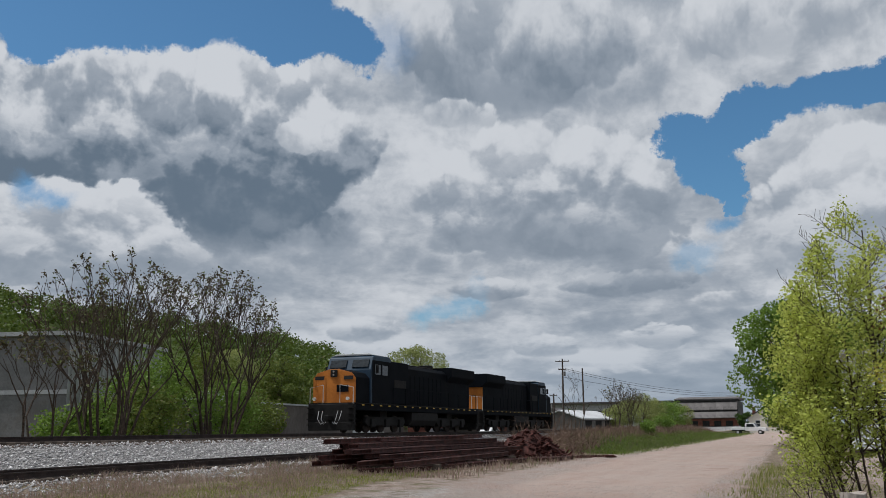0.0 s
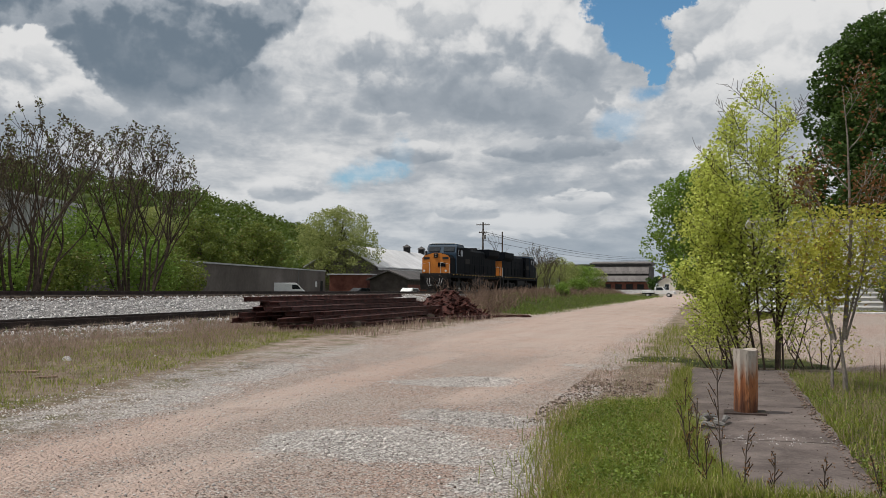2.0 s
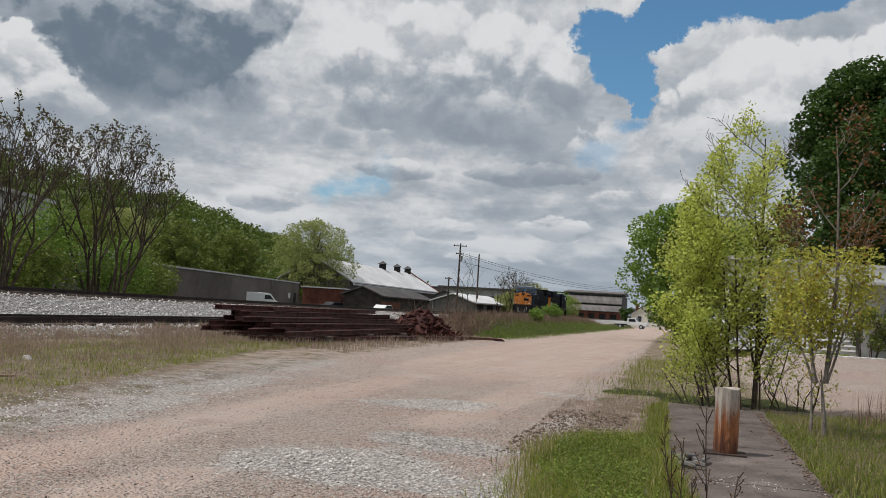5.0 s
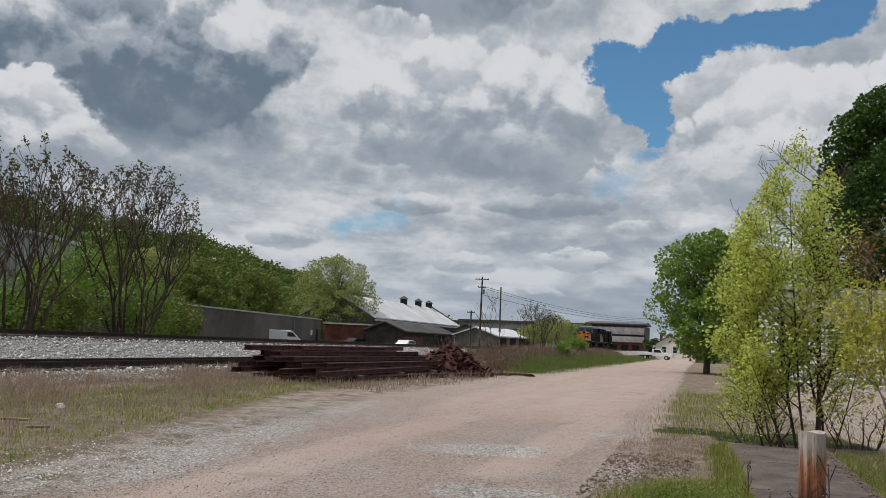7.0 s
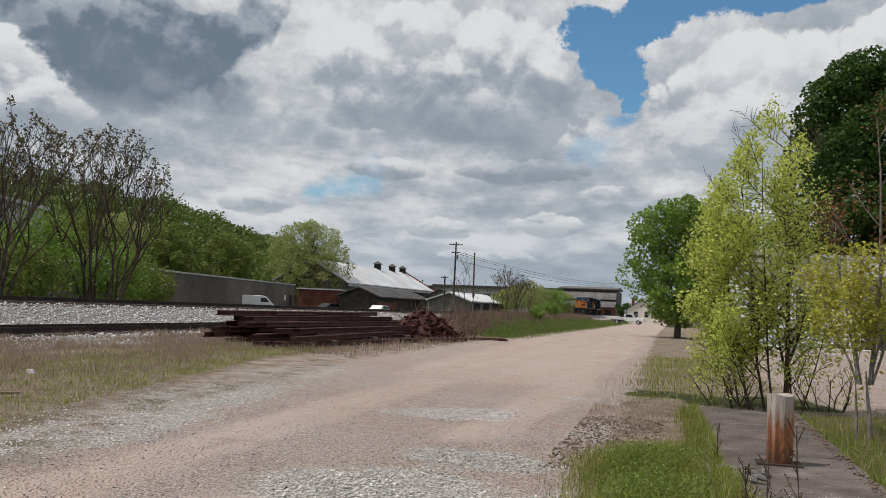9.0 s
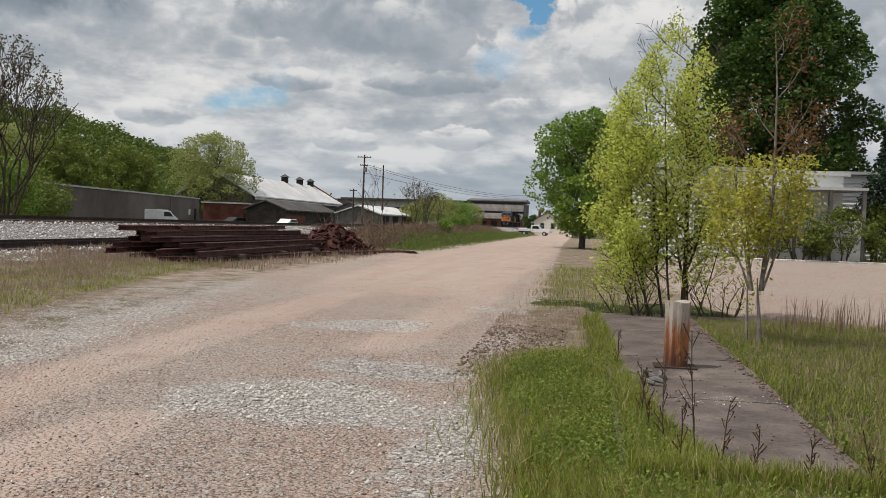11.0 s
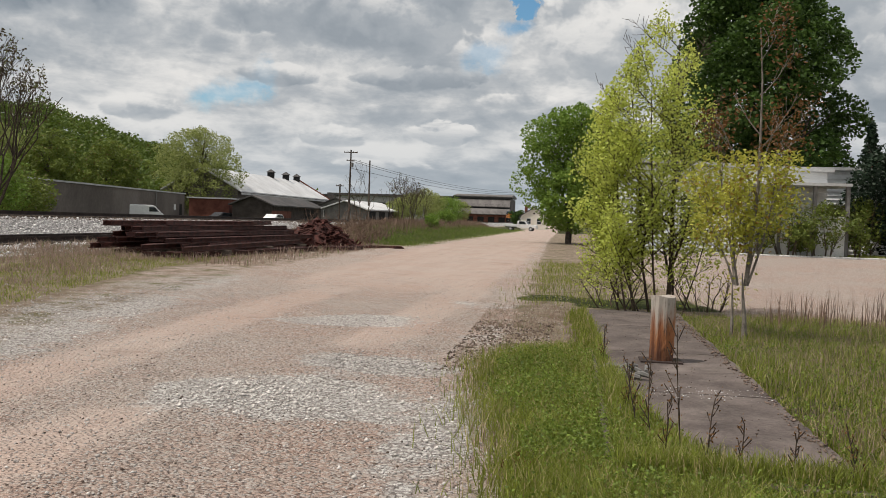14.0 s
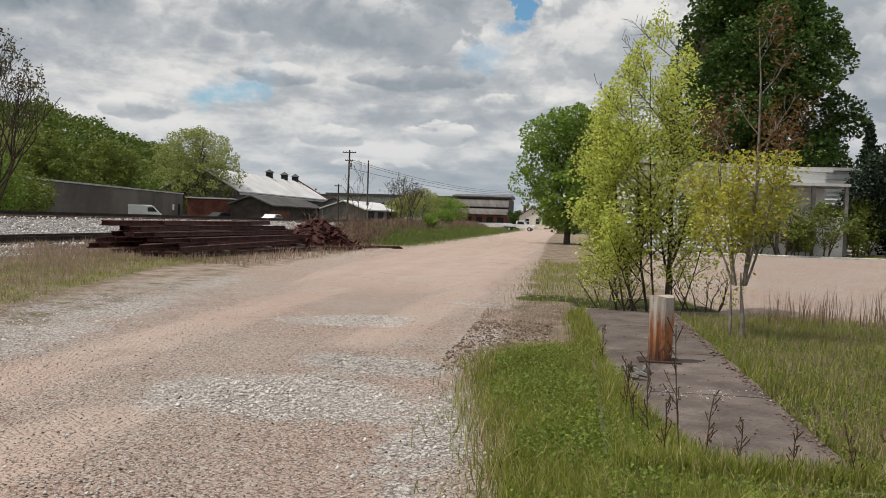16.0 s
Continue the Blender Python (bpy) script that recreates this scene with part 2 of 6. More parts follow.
M = {
    "rust": stuff_material("rusty_steel", (0.014, 0.006, 0.005), (0.095, 0.031, 0.025), 3, 30, 0.7, 0.4, 0.0, 0.4, (0.15, 0.075, 0.062), 0.35),
    "scrap": stuff_material("scrap_rust", (0.014, 0.006, 0.005), (0.105, 0.033, 0.026), 5, 40, 0.85, 0.4, 0.0, 0.4),
    "rail": stuff_material("track_rail", (0.018, 0.013, 0.012), (0.06, 0.04, 0.035), 2, 30, 0.7, 0.2),
    "railtop": stuff_material("worn_rail_head", (0.05, 0.045, 0.042), (0.11, 0.10, 0.095), 2, 30, 0.5, 0.1, 0.3),
    "tie": stuff_material("old_tie_wood", (0.035, 0.027, 0.022), (0.10, 0.08, 0.065), 3, 25, 0.9, 0.5, 0, 0.3),
    "stone": stuff_material("pale_ballast", (0.22, 0.205, 0.20), (0.66, 0.64, 0.63), 8, 30, 0.9, 0.3, 0, 0.6),
    "gravel": stuff_material("road_gravel", (0.30, 0.265, 0.245), (0.72, 0.68, 0.65), 8, 40, 0.9, 0.3, 0, 0.5),
    "darkstone": stuff_material("dark_gravel", (0.07, 0.05, 0.04), (0.22, 0.16, 0.13), 8, 40, 0.9, 0.3, 0, 0.5),
    "slab": stuff_material("weathered_concrete", (0.060, 0.047, 0.043), (0.150, 0.121, 0.111), 1.6, 24, 0.92, 0.5, 0, 0, (0.25, 0.21, 0.19), 0.5),
    "bark": stuff_material("grey_bark", (0.035, 0.028, 0.024), (0.13, 0.11, 0.095), 6, 40, 0.9, 0.5),
    "palebark": stuff_material("pale_grey_bark", (0.12, 0.10, 0.085), (0.30, 0.265, 0.23), 6, 40, 0.9, 0.5),
    "twig": stuff_material("brown_bark", (0.030, 0.022, 0.018), (0.11, 0.08, 0.06), 6, 40, 0.9, 0.5),
    "dead": stuff_material("dead_stalk", (0.10, 0.065, 0.05), (0.28, 0.19, 0.14), 6, 40, 0.9, 0.2, 0, 0.3),
    "white_paint": stuff_material("white_paint", (0.62, 0.63, 0.63), (0.82, 0.82, 0.81), 2, 20, 0.6, 0.1, 0, 0.05, (0.45, 0.43, 0.40), 0.15),
    "cream": stuff_material("cream_siding", (0.62, 0.58, 0.50), (0.78, 0.74, 0.66), 1.5, 20, 0.7, 0.1),
    "grey_wall": stuff_material("grey_block_wall", (0.15, 0.13, 0.118), (0.22, 0.195, 0.178), 0.4, 6, 0.9, 0.3, 0, 0, (0.20, 0.185, 0.17), 0.3),
    "stained_wall": stuff_material("stained_block_wall", (0.105, 0.088, 0.080), (0.185, 0.158, 0.145), 0.16, 2.5, 0.9, 0.3, 0, 0, (0.06, 0.048, 0.043), 0.45),
    "pale_metal": stuff_material("pale_sheet_metal", (0.36, 0.36, 0.36), (0.55, 0.55, 0.55), 0.6, 8, 0.6, 0.1, 0, 0.1, (0.30, 0.25, 0.21), 0.25),
    "grey_metal": stuff_material("grey_sheet_metal", (0.16, 0.155, 0.15), (0.27, 0.26, 0.255), 0.6, 8, 0.7, 0.1, 0, 0.1, (0.20, 0.15, 0.12), 0.3),
    "white_roof": stuff_material("white_roof_sheet", (0.48, 0.48, 0.49), (0.68, 0.68, 0.69), 0.25, 6, 0.65, 0.1, 0, 0.08, (0.33, 0.31, 0.29), 0.3),
    "dark_roof": stuff_material("dark_roofing", (0.045, 0.042, 0.042), (0.10, 0.095, 0.095), 0.5, 8, 0.9, 0.2, 0, 0.2, (0.15, 0.13, 0.12), 0.4),
    "mill_roof": stuff_material("weathered_mill_roof", (0.085, 0.078, 0.076), (0.20, 0.185, 0.18), 0.35, 5, 0.9, 0.2, 0, 0.35, (0.25, 0.22, 0.21), 0.4),
    "dark": stuff_material("dark_opening", (0.012, 0.012, 0.013), (0.03, 0.03, 0.03), 1, 8, 0.9, 0.1),
    "brick": stuff_material("red_brick", (0.10, 0.035, 0.026), (0.22, 0.085, 0.06), 1, 14, 0.9, 0.3),
    "shed_board": stuff_material("dark_brown_boards", (0.035, 0.028, 0.025), (0.085, 0.07, 0.062), 1, 12, 0.9, 0.3),
    "grey_board": stuff_material("grey_boards", (0.12, 0.115, 0.11), (0.23, 0.22, 0.21), 1, 12, 0.9, 0.3),
    "wood_post": None,
    "pole": stuff_material("pole_wood", (0.045, 0.034, 0.028), (0.12, 0.095, 0.08), 2, 20, 0.9, 0.4),
    "wire": stuff_material("black_wire", (0.02, 0.02, 0.02), (0.04, 0.04, 0.04), 2, 20, 0.7, 0),
    "navy": stuff_material("dark_blue_paint", (0.0028, 0.0038, 0.006), (0.007, 0.009, 0.0125), 0.7, 14, 0.75, 0.05, 0, 0, (0.012, 0.011, 0.011), 0.4, 0.06),
    "blue": stuff_material("blue_cab_paint", (0.012, 0.030, 0.055), (0.026, 0.055, 0.092), 0.7, 14, 0.5, 0.05),
    "orange": stuff_material("yellow_orange_paint", (0.40, 0.125, 0.018), (0.58, 0.20, 0.032), 1.2, 14, 0.5, 0.05, 0, 0, (0.25, 0.10, 0.03), 0.3),
    "under": stuff_material("grimy_black_steel", (0.005, 0.0045, 0.0045), (0.016, 0.014, 0.013), 2, 20, 0.8, 0.2),
    # pale grey puts sunlight into the cab roof's colour; also used for pickup headlights
    "roofgrey": stuff_material("bare_grey_roof_paint", (0.35, 0.36, 0.37), (0.55, 0.56, 0.57), 1, 14, 0.5, 0.05),
    "handrail": stuff_material("pale_handrail_paint", (0.5, 0.48, 0.45), (0.7, 0.68, 0.64), 2, 20, 0.5, 0),
    "glass": stuff_material("dark_window_glass", (0.010, 0.013, 0.016), (0.022, 0.028, 0.034), 1, 6, 0.18, 0, 0, 0, None, 0, 0.6),
    "yellow": stuff_material("yellow_stripe", (0.55, 0.35, 0.05), (0.7, 0.48, 0.08), 2, 20, 0.5, 0),
    "carwhite": stuff_material("white_car_paint", (0.68, 0.68, 0.68), (0.80, 0.80, 0.80), 0.6, 8, 0.3, 0, 0, 0, None, 0, 0.5),
    "cardark": stuff_material("dark_car_paint", (0.03, 0.03, 0.035), (0.06, 0.06, 0.065), 0.6, 8, 0.3, 0),
    "tyre": stuff_material("tyre_rubber", (0.012, 0.012, 0.012), (0.03, 0.03, 0.03), 3, 20, 0.9, 0.1),
    "lamp": stuff_material("headlight_glass", (0.22, 0.20, 0.19), (0.34, 0.31, 0.29), 6, 30, 0.25, 0, 0, 0, None, 0, 0.6),
    "maple": leaf_material("maple_leaves", (0.010, 0.028, 0.005), (0.085, 0.155, 0.028), 0.25),
    "midgreen": leaf_material("fresh_green_leaves", (0.055, 0.115, 0.015), (0.26, 0.38, 0.07), 0.36),
    "birch": leaf_material("yellow_green_leaves", (0.19, 0.25, 0.037), (0.72, 0.77, 0.19), 0.45),
    "sapling": leaf_material("young_leaves", (0.22, 0.24, 0.03), (0.62, 0.60, 0.12), 0.42, (0.28, 0.14, 0.04), 0.12),
    "redleaf": leaf_material("russet_young_leaves", (0.09, 0.045, 0.018), (0.20, 0.10, 0.035), 0.35),
    "sumac": leaf_material("bronze_buds", (0.045, 0.036, 0.022), (0.14, 0.11, 0.065), 0.28, (0.12, 0.15, 0.04), 0.3),
    "olive": leaf_material("olive_leaves", (0.050, 0.085, 0.014), (0.22, 0.265, 0.055), 0.32, (0.16, 0.12, 0.04), 0.06),
    "pale": leaf_material("pale_spring_leaves", (0.13, 0.165, 0.045), (0.40, 0.43, 0.15), 0.38),
    "hill": leaf_material("wooded_hill_leaves", (0.028, 0.055, 0.009), (0.150, 0.205, 0.036), 0.25, (0.11, 0.10, 0.03), 0.06),
    "spruce": leaf_material("spruce_needles", (0.006, 0.016, 0.008), (0.022, 0.042, 0.020), 0.1),
    "grass": leaf_material("green_grass", (0.028, 0.048, 0.006), (0.35, 0.39, 0.070), 0.30, (0.46, 0.37, 0.20), 0.17),
    "dry": leaf_material("dry_grass", (0.16, 0.105, 0.08), (0.45, 0.335, 0.27), 0.25, (0.13, 0.17, 0.04), 0.14),
    "bankgrass": leaf_material("bank_grass_blades", (0.045, 0.085, 0.012), (0.20, 0.27, 0.05), 0.35, (0.22, 0.18, 0.10), 0.15),
    "weed": leaf_material("weed_leaves", (0.022, 0.045, 0.007), (0.26, 0.345, 0.058), 0.30),
}


def post_material():
    """Upright grain, grey above and towards -x, darker towards the foot, with orange-brown and dark rot streaks."""
    m = bpy.data.materials.new("split_post_wood")
    m.use_nodes = True
    n = Nodes(m.node_tree)
    co = n.add("ShaderNodeTexCoord").outputs["Object"]
    long = n.vec("MULTIPLY", co, (1.0, 1.0, 0.12))
    a = n.noise(long, 9.0, 6.0, 0.65, 0.4)
    b = n.noise(long, 42.0, 5.0, 0.7)
    col = n.mix(n.step(a, 0.35, 0.65), (0.20, 0.062, 0.022), (0.34, 0.14, 0.055))
    sp = n.add("ShaderNodeSeparateXYZ")
    n.put(sp.inputs[0], co)
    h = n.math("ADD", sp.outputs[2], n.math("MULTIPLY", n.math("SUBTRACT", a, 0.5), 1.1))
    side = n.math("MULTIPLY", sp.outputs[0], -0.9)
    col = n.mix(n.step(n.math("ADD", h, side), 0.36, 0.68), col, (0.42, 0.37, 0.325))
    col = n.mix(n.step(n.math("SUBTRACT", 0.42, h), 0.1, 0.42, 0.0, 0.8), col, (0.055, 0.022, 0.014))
    col = n.mix(n.step(b, 0.55, 0.66, 0.0, 0.75), col, (0.05, 0.028, 0.02))
    bs = n.add("ShaderNodeBsdfPrincipled")
    n.put(bs.inputs["Base Color"], col)
    bs.inputs["Roughness"].default_value = 0.9
    bp = n.add("ShaderNodeBump")
    bp.inputs["Strength"].default_value, bp.inputs["Distance"].default_value = 0.8, 0.02
    n.put(bp.inputs["Height"], b)
    n.put(bs.inputs["Normal"], bp.outputs[0])
    n.put(n.add("ShaderNodeOutputMaterial").inputs[0], bs.outputs[0])
    return m


M["wood_post"] = post_material()


def ground_material():
    """Dirt, dry verge, ballast and turf, laid out by the sheet's own zone layer, with ragged edges."""
    m = bpy.data.materials.new("ground_mix")
    m.use_nodes = True
    n = Nodes(m.node_tree)
    co = n.add("ShaderNodeTexCoord").outputs["Object"]
    at = n.add("ShaderNodeAttribute", layer="zone")
    sp = n.add("ShaderNodeSeparateColor")
    n.put(sp.inputs[0], at.outputs["Color"])
    ragged = n.math("SUBTRACT", n.noise(co, 1.6, 7.0, 0.7), 0.5)

    def edge(v, k=0.9):
        return n.step(n.math("ADD", v, n.math("MULTIPLY", ragged, k)), 0.38, 0.62)

    big = n.noise(co, 0.35, 6.0, 0.6)
    mid = n.noise(co, 3.0, 7.0, 0.65)
    grit = n.noise(co, 60.0, 4.0, 0.7)
    cell = n.voronoi(co, 26.0, "F1", "Color")
    cs = n.add("ShaderNodeSeparateColor")
    n.put(cs.inputs[0], cell)
    spot = n.voronoi(co, 55.0, "F1", "Color")
    ss = n.add("ShaderNodeSeparateColor")
    n.put(ss.inputs[0], spot)
    # gaps between stones are coloured dark for the shade in them
    gap = n.step(n.voronoi(co, 26.0), 0.42, 0.72)
    fine_gap = n.step(n.voronoi(co, 55.0), 0.45, 0.75)
    wear = n.add("ShaderNodeAttribute", layer="wear").outputs["Fac"]
    worn = n.step(n.math("ADD", wear, n.math("MULTIPLY", ragged, 0.9)), 0.25, 0.75)
    rough_part = n.math("SUBTRACT", 1.0, n.math("MULTIPLY", worn, 0.78))
    streak = n.noise(n.vec("MULTIPLY", co, (1.0, 0.10, 1.0)), 1.6, 6.0, 0.62, 0.3)
    dirt = n.mix(n.step(big, 0.38, 0.62), (0.53, 0.375, 0.310), (0.54, 0.44, 0.385))
    dirt = n.mix(n.step(mid, 0.46, 0.70, 0.0, 0.5), dirt, (0.54, 0.47, 0.42))
    dirt = n.mix(n.math("MULTIPLY", worn, 0.52), dirt, n.mix(n.step(streak, 0.38, 0.62), (0.51, 0.382, 0.325), (0.58, 0.462, 0.402)))
    dirt = n.mix(n.step(n.noise(co, 0.9, 8.0, 0.72, 0.5), 0.56, 0.66, 0.0, 0.40), dirt, (0.26, 0.185, 0.15))
    dirt = n.mix(n.math("MULTIPLY", n.step(ss.outputs[0], 0.62, 0.9, 0.0, 0.8), rough_part), dirt, (0.66, 0.60, 0.55))
    dirt = n.mix(n.math("MULTIPLY", n.step(cs.outputs[2], 0.70, 0.95, 0.0, 0.7), rough_part), dirt, (0.64, 0.58, 0.54))
    dirt = n.mix(n.math("MULTIPLY", n.step(ss.outputs[1], 0.70, 0.92, 0.0, 0.8), rough_part), dirt, (0.15, 0.11, 0.09))
    dirt = n.mix(n.math("MULTIPLY", n.math("MULTIPLY", fine_gap, rough_part), 0.38), dirt, (0.19, 0.13, 0.105))
    stones = n.mix(cs.outputs[0], (0.56, 0.53, 0.505), (0.86, 0.83, 0.80))
    stones = n.mix(n.step(ss.outputs[1], 0.60, 0.85, 0.0, 0.65), stones, (0.30, 0.265, 0.24))
    stones = n.mix(n.math("MULTIPLY", gap, 0.62), stones, (0.15, 0.12, 0.11))
    dirt = n.mix(n.math("MULTIPLY", edge(at.outputs["Alpha"], 1.5), 0.85), dirt, stones)
    bal = n.mix(cs.outputs[1], (0.13, 0.12, 0.115), (0.58, 0.56, 0.55))
    bal = n.mix(n.step(grit, 0.5, 0.66, 0.0, 0.75), bal, (0.10, 0.09, 0.085))
    dry = n.mix(n.step(mid, 0.35, 0.65), (0.22, 0.165, 0.12), (0.34, 0.275, 0.21))
    dry = n.mix(n.step(n.noise(co, 0.8, 6.0, 0.7), 0.52, 0.66, 0.0, 0.7), dry, (0.14, 0.15, 0.05))
    turf = n.mix(n.step(mid, 0.35, 0.65), (0.028, 0.034, 0.010), (0.075, 0.09, 0.024))
    turf = n.mix(n.step(n.noise(co, 0.9, 6.0, 0.7), 0.55, 0.68, 0.0, 0.7), turf, (0.17, 0.125, 0.085))
    col = n.mix(edge(sp.outputs[0]), dirt, dry)
    col = n.mix(edge(sp.outputs[1]), col, turf)
    col = n.mix(edge(sp.outputs[2], 0.5), col, bal)
    bs = n.add("ShaderNodeBsdfPrincipled")
    n.put(bs.inputs["Base Color"], col)
    bs.inputs["Roughness"].default_value = 0.95
    bs.inputs["Specular IOR Level"].default_value = 0.15
    bp = n.add("ShaderNodeBump")
    bp.inputs["Strength"].default_value, bp.inputs["Distance"].default_value = 1.0, 0.035
    n.put(bp.inputs["Height"], n.math("ADD", n.math("ADD", n.math("MULTIPLY", cs.outputs[2], 0.4), n.math("MULTIPLY", n.math("SUBTRACT", 1.0, gap), 0.7)), n.math("MULTIPLY", grit, n.math("ADD", 0.4, n.math("MULTIPLY", rough_part, 0.6)))))
    n.put(bs.inputs["Normal"], bp.outputs[0])
    n.put(n.add("ShaderNodeOutputMaterial").inputs[0], bs.outputs[0])
    return m


M["ground"] = ground_material()

# ---- mesh helpers ----
rng = np.random.default_rng(7)


def smooth(v):
    v = np.clip(v, 0.0, 1.0)
    return v * v * (3 - 2 * v)


def mesh_of(name, verts, faces, material, shade=False):
    me = bpy.data.meshes.new(name)
    me.from_pydata([tuple(v) for v in verts], [], faces)
    me.materials.append(material)
    if shade:
        me.polygons.foreach_set("use_smooth", [True] * len(me.polygons))
    me.update()
    return me


def polys(name, verts, corners, material, shade=False):
    """A mesh of equal-sided faces straight from arrays: verts (n, 3), corners (m, 3 or 4)."""
    verts, corners = np.asarray(verts, np.float32), np.asarray(corners, np.int32)
    me = bpy.data.meshes.new(name)
    me.vertices.add(len(verts))
    me.vertices.foreach_set("co", verts.ravel())
    k = corners.shape[1]
    me.loops.add(corners.size)
    me.loops.foreach_set("vertex_index", corners.ravel())
    me.polygons.add(len(corners))
    me.polygons.foreach_set("loop_start", np.arange(0, corners.size, k, dtype=np.int32))
    me.polygons.foreach_set("loop_total", np.full(len(corners), k, np.int32))
    me.materials.append(material)
    me.update(calc_edges=True)
    me.validate()
    if shade:
        me.polygons.foreach_set("use_smooth", [True] * len(me.polygons))
    return me


def thing(name, label, category, m=None, group="", kind=""):
    """An empty at the base of a thing that is built of parts."""
    ob = new(name)
    ob.empty_display_size = 0.2
    ob.matrix_world = m or Matrix()
    return tagged(ob, label, category, group, kind)


def part(name, me, parent, label="", m=None):
    """Links a mesh as one part under a thing or a part, in the parent's space."""
    ob = new(name, me)
    ob.parent = parent
    if m is not None:
        ob.matrix_basis = m
    return tagged(ob, label)


class Shape:
    """Gathers boxes, tubes and plates into one mesh."""

    def __init__(self):
        self.v, self.f = [], []

    def add(self, verts, faces):
        o = len(self.v)
        self.v += [tuple(p) for p in verts]
        self.f += [tuple(o + i for i in f) for f in faces]
        return self

    def box(self, x0, x1, y0, y1, z0, z1, m=None):
        p = [Vector((x, y, z)) for z in (z0, z1) for x, y in ((x0, y0), (x1, y0), (x1, y1), (x0, y1))]
        if m is not None:
            p = [m @ q for q in p]
        return self.add(p, [(3, 2, 1, 0), (4, 5, 6, 7), (0, 1, 5, 4), (1, 2, 6, 5), (2, 3, 7, 6), (3, 0, 4, 7)])

    def prism(self, outline, a, b, axis="y", m=None):
        """An outline of pairs carried from a to b along an axis."""
        n = len(outline)
        put = {"y": lambda u, w, s: Vector((u, s, w)), "x": lambda u, w, s: Vector((s, u, w)), "z": lambda u, w, s: Vector((u, w, s))}[axis]
        p = [put(u, w, s) for s in (a, b) for u, w in outline]
        if m is not None:
            p = [m @ q for q in p]
        return self.add(p, [tuple(range(n - 1, -1, -1)), tuple(range(n, 2 * n))] + [(i, (i + 1) % n, n + (i + 1) % n, n + i) for i in range(n)])

    def tube(self, points, radii, sides=6, caps=True):
        pts = [Vector(p) for p in points]
        o = len(self.v)
        for i, p in enumerate(pts):
            d = (pts[min(i + 1, len(pts) - 1)] - pts[max(i - 1, 0)]).normalized()
            u = d.cross(Vector((0.31, 0.2, 1.0) if abs(d.z) < 0.9 else (1, 0.1, 0))).normalized()
            w = d.cross(u)
            r = radii[i] if hasattr(radii, "__len__") else radii
            for k in range(sides):
                a = 2 * math.pi * k / sides
                self.v.append(tuple(p + (u * math.cos(a) + w * math.sin(a)) * r))
        for i in range(len(pts) - 1):
            for k in range(sides):
                a, b = o + i * sides + k, o + i * sides + (k + 1) % sides
                self.f.append((a, b, b + sides, a + sides))
        if caps:
            self.f.append(tuple(o + k for k in range(sides - 1, -1, -1)))
            self.f.append(tuple(o + (len(pts) - 1) * sides + k for k in range(sides)))
        return self

    def disc(self, c, axis, r, width, sides=16):
        c, a = Vector(c), Vector(axis).normalized()
        return self.tube([c - a * width / 2, c + a * width / 2], r, sides)

    def mesh(self, name, material, shade=False, bevel=0.0):
        me = mesh_of(name, self.v, self.f, material, shade)
        bm = bmesh.new()
        bm.from_mesh(me)
        bmesh.ops.recalc_face_normals(bm, faces=bm.faces)
        if bevel:
            bmesh.ops.bevel(bm, geom=bm.edges[:], offset=bevel, segments=1, affect="EDGES", clamp_overlap=True)
        bm.to_mesh(me)
        bm.free()
        return me


# ---- ground ----
PROFILE_X = [-4000, -37.0, -30.5, -27.6, -26.7, -23.5, -21.4, -20.6, -17.4, -16.0, -12.5, -9.0, 4000]
PROFILE_Z = [0.1, 0.1, 0.55, 0.78, 0.94, 0.93, 0.36, 0.29, 0.29, 0.12, 0.06, 0.0, 0.0]
LEFT_Y, LEFT_X = [-50, 0, 7.4, 12.7, 24.6, 47, 140, 400], [-4.5, -4.5, -5.0, -6.4, -8.0, -9.2, -9.6, -9.6]
RIGHT_Y, RIGHT_X = [-50, 0, 5.4, 9.7, 15, 34, 88, 160, 400], [0.6, 0.2, -0.35, -1.2, -1.3, -1.6, -2.4, -2.6, -2.6]


def track_rise(y):
    """The main line climbs a little on its way back past the stacked rails."""
    return 0.0035 * np.clip(75.0 - np.asarray(y, float), 0.0, 135.0)


def ground_height(x, y):
    x, y = np.asarray(x, float), np.asarray(y, float)
    z = np.interp(x, PROFILE_X, PROFILE_Z)
    z = z + track_rise(y) * np.interp(x, [-29.5, -27.0, -23.2, -21.2], [0.0, 1.0, 1.0, 0.0])
    mound = np.interp(x, [-17.2, -14.8, -12.8, -11.0, -9.3], [0.0, 0.8, 1.05, 0.6, 0.0])
    z = z + mound * smooth((y - 47) / 16) * smooth((158 - y) / 45)
    z = z + 0.55 * smooth((y - 18) / 22) * smooth((x - 0.5) / 4.5) * smooth((160 - y) / 60)
    rut = 0.025 * np.sin(x * 1.9 + 0.4 * np.sin(y * 0.21)) * smooth((-x - 0.5) / 2) * smooth((x + 9) / 3)
    bumps = 0.018 * np.sin(x * 2.3 + y * 1.1) * np.sin(y * 1.7 - x * 0.6)
    flat = smooth((np.abs(x + 22) - 5.5) / 2)
    return z + rut + bumps * flat * smooth((400 - y) / 100)


def graded(lo, hi, fine_lo, fine_hi, step, grow=1.12):
    a = list(np.arange(fine_lo, fine_hi + 1e-6, step))
    s, v = step, fine_hi
    while v < hi:
        s *= grow
        v = min(v + s, hi)
        a.append(v)
    s, v = step, fine_lo
    while v > lo:
        s *= grow
        v = max(v - s, lo)
        a.insert(0, v)
    return np.array(a)


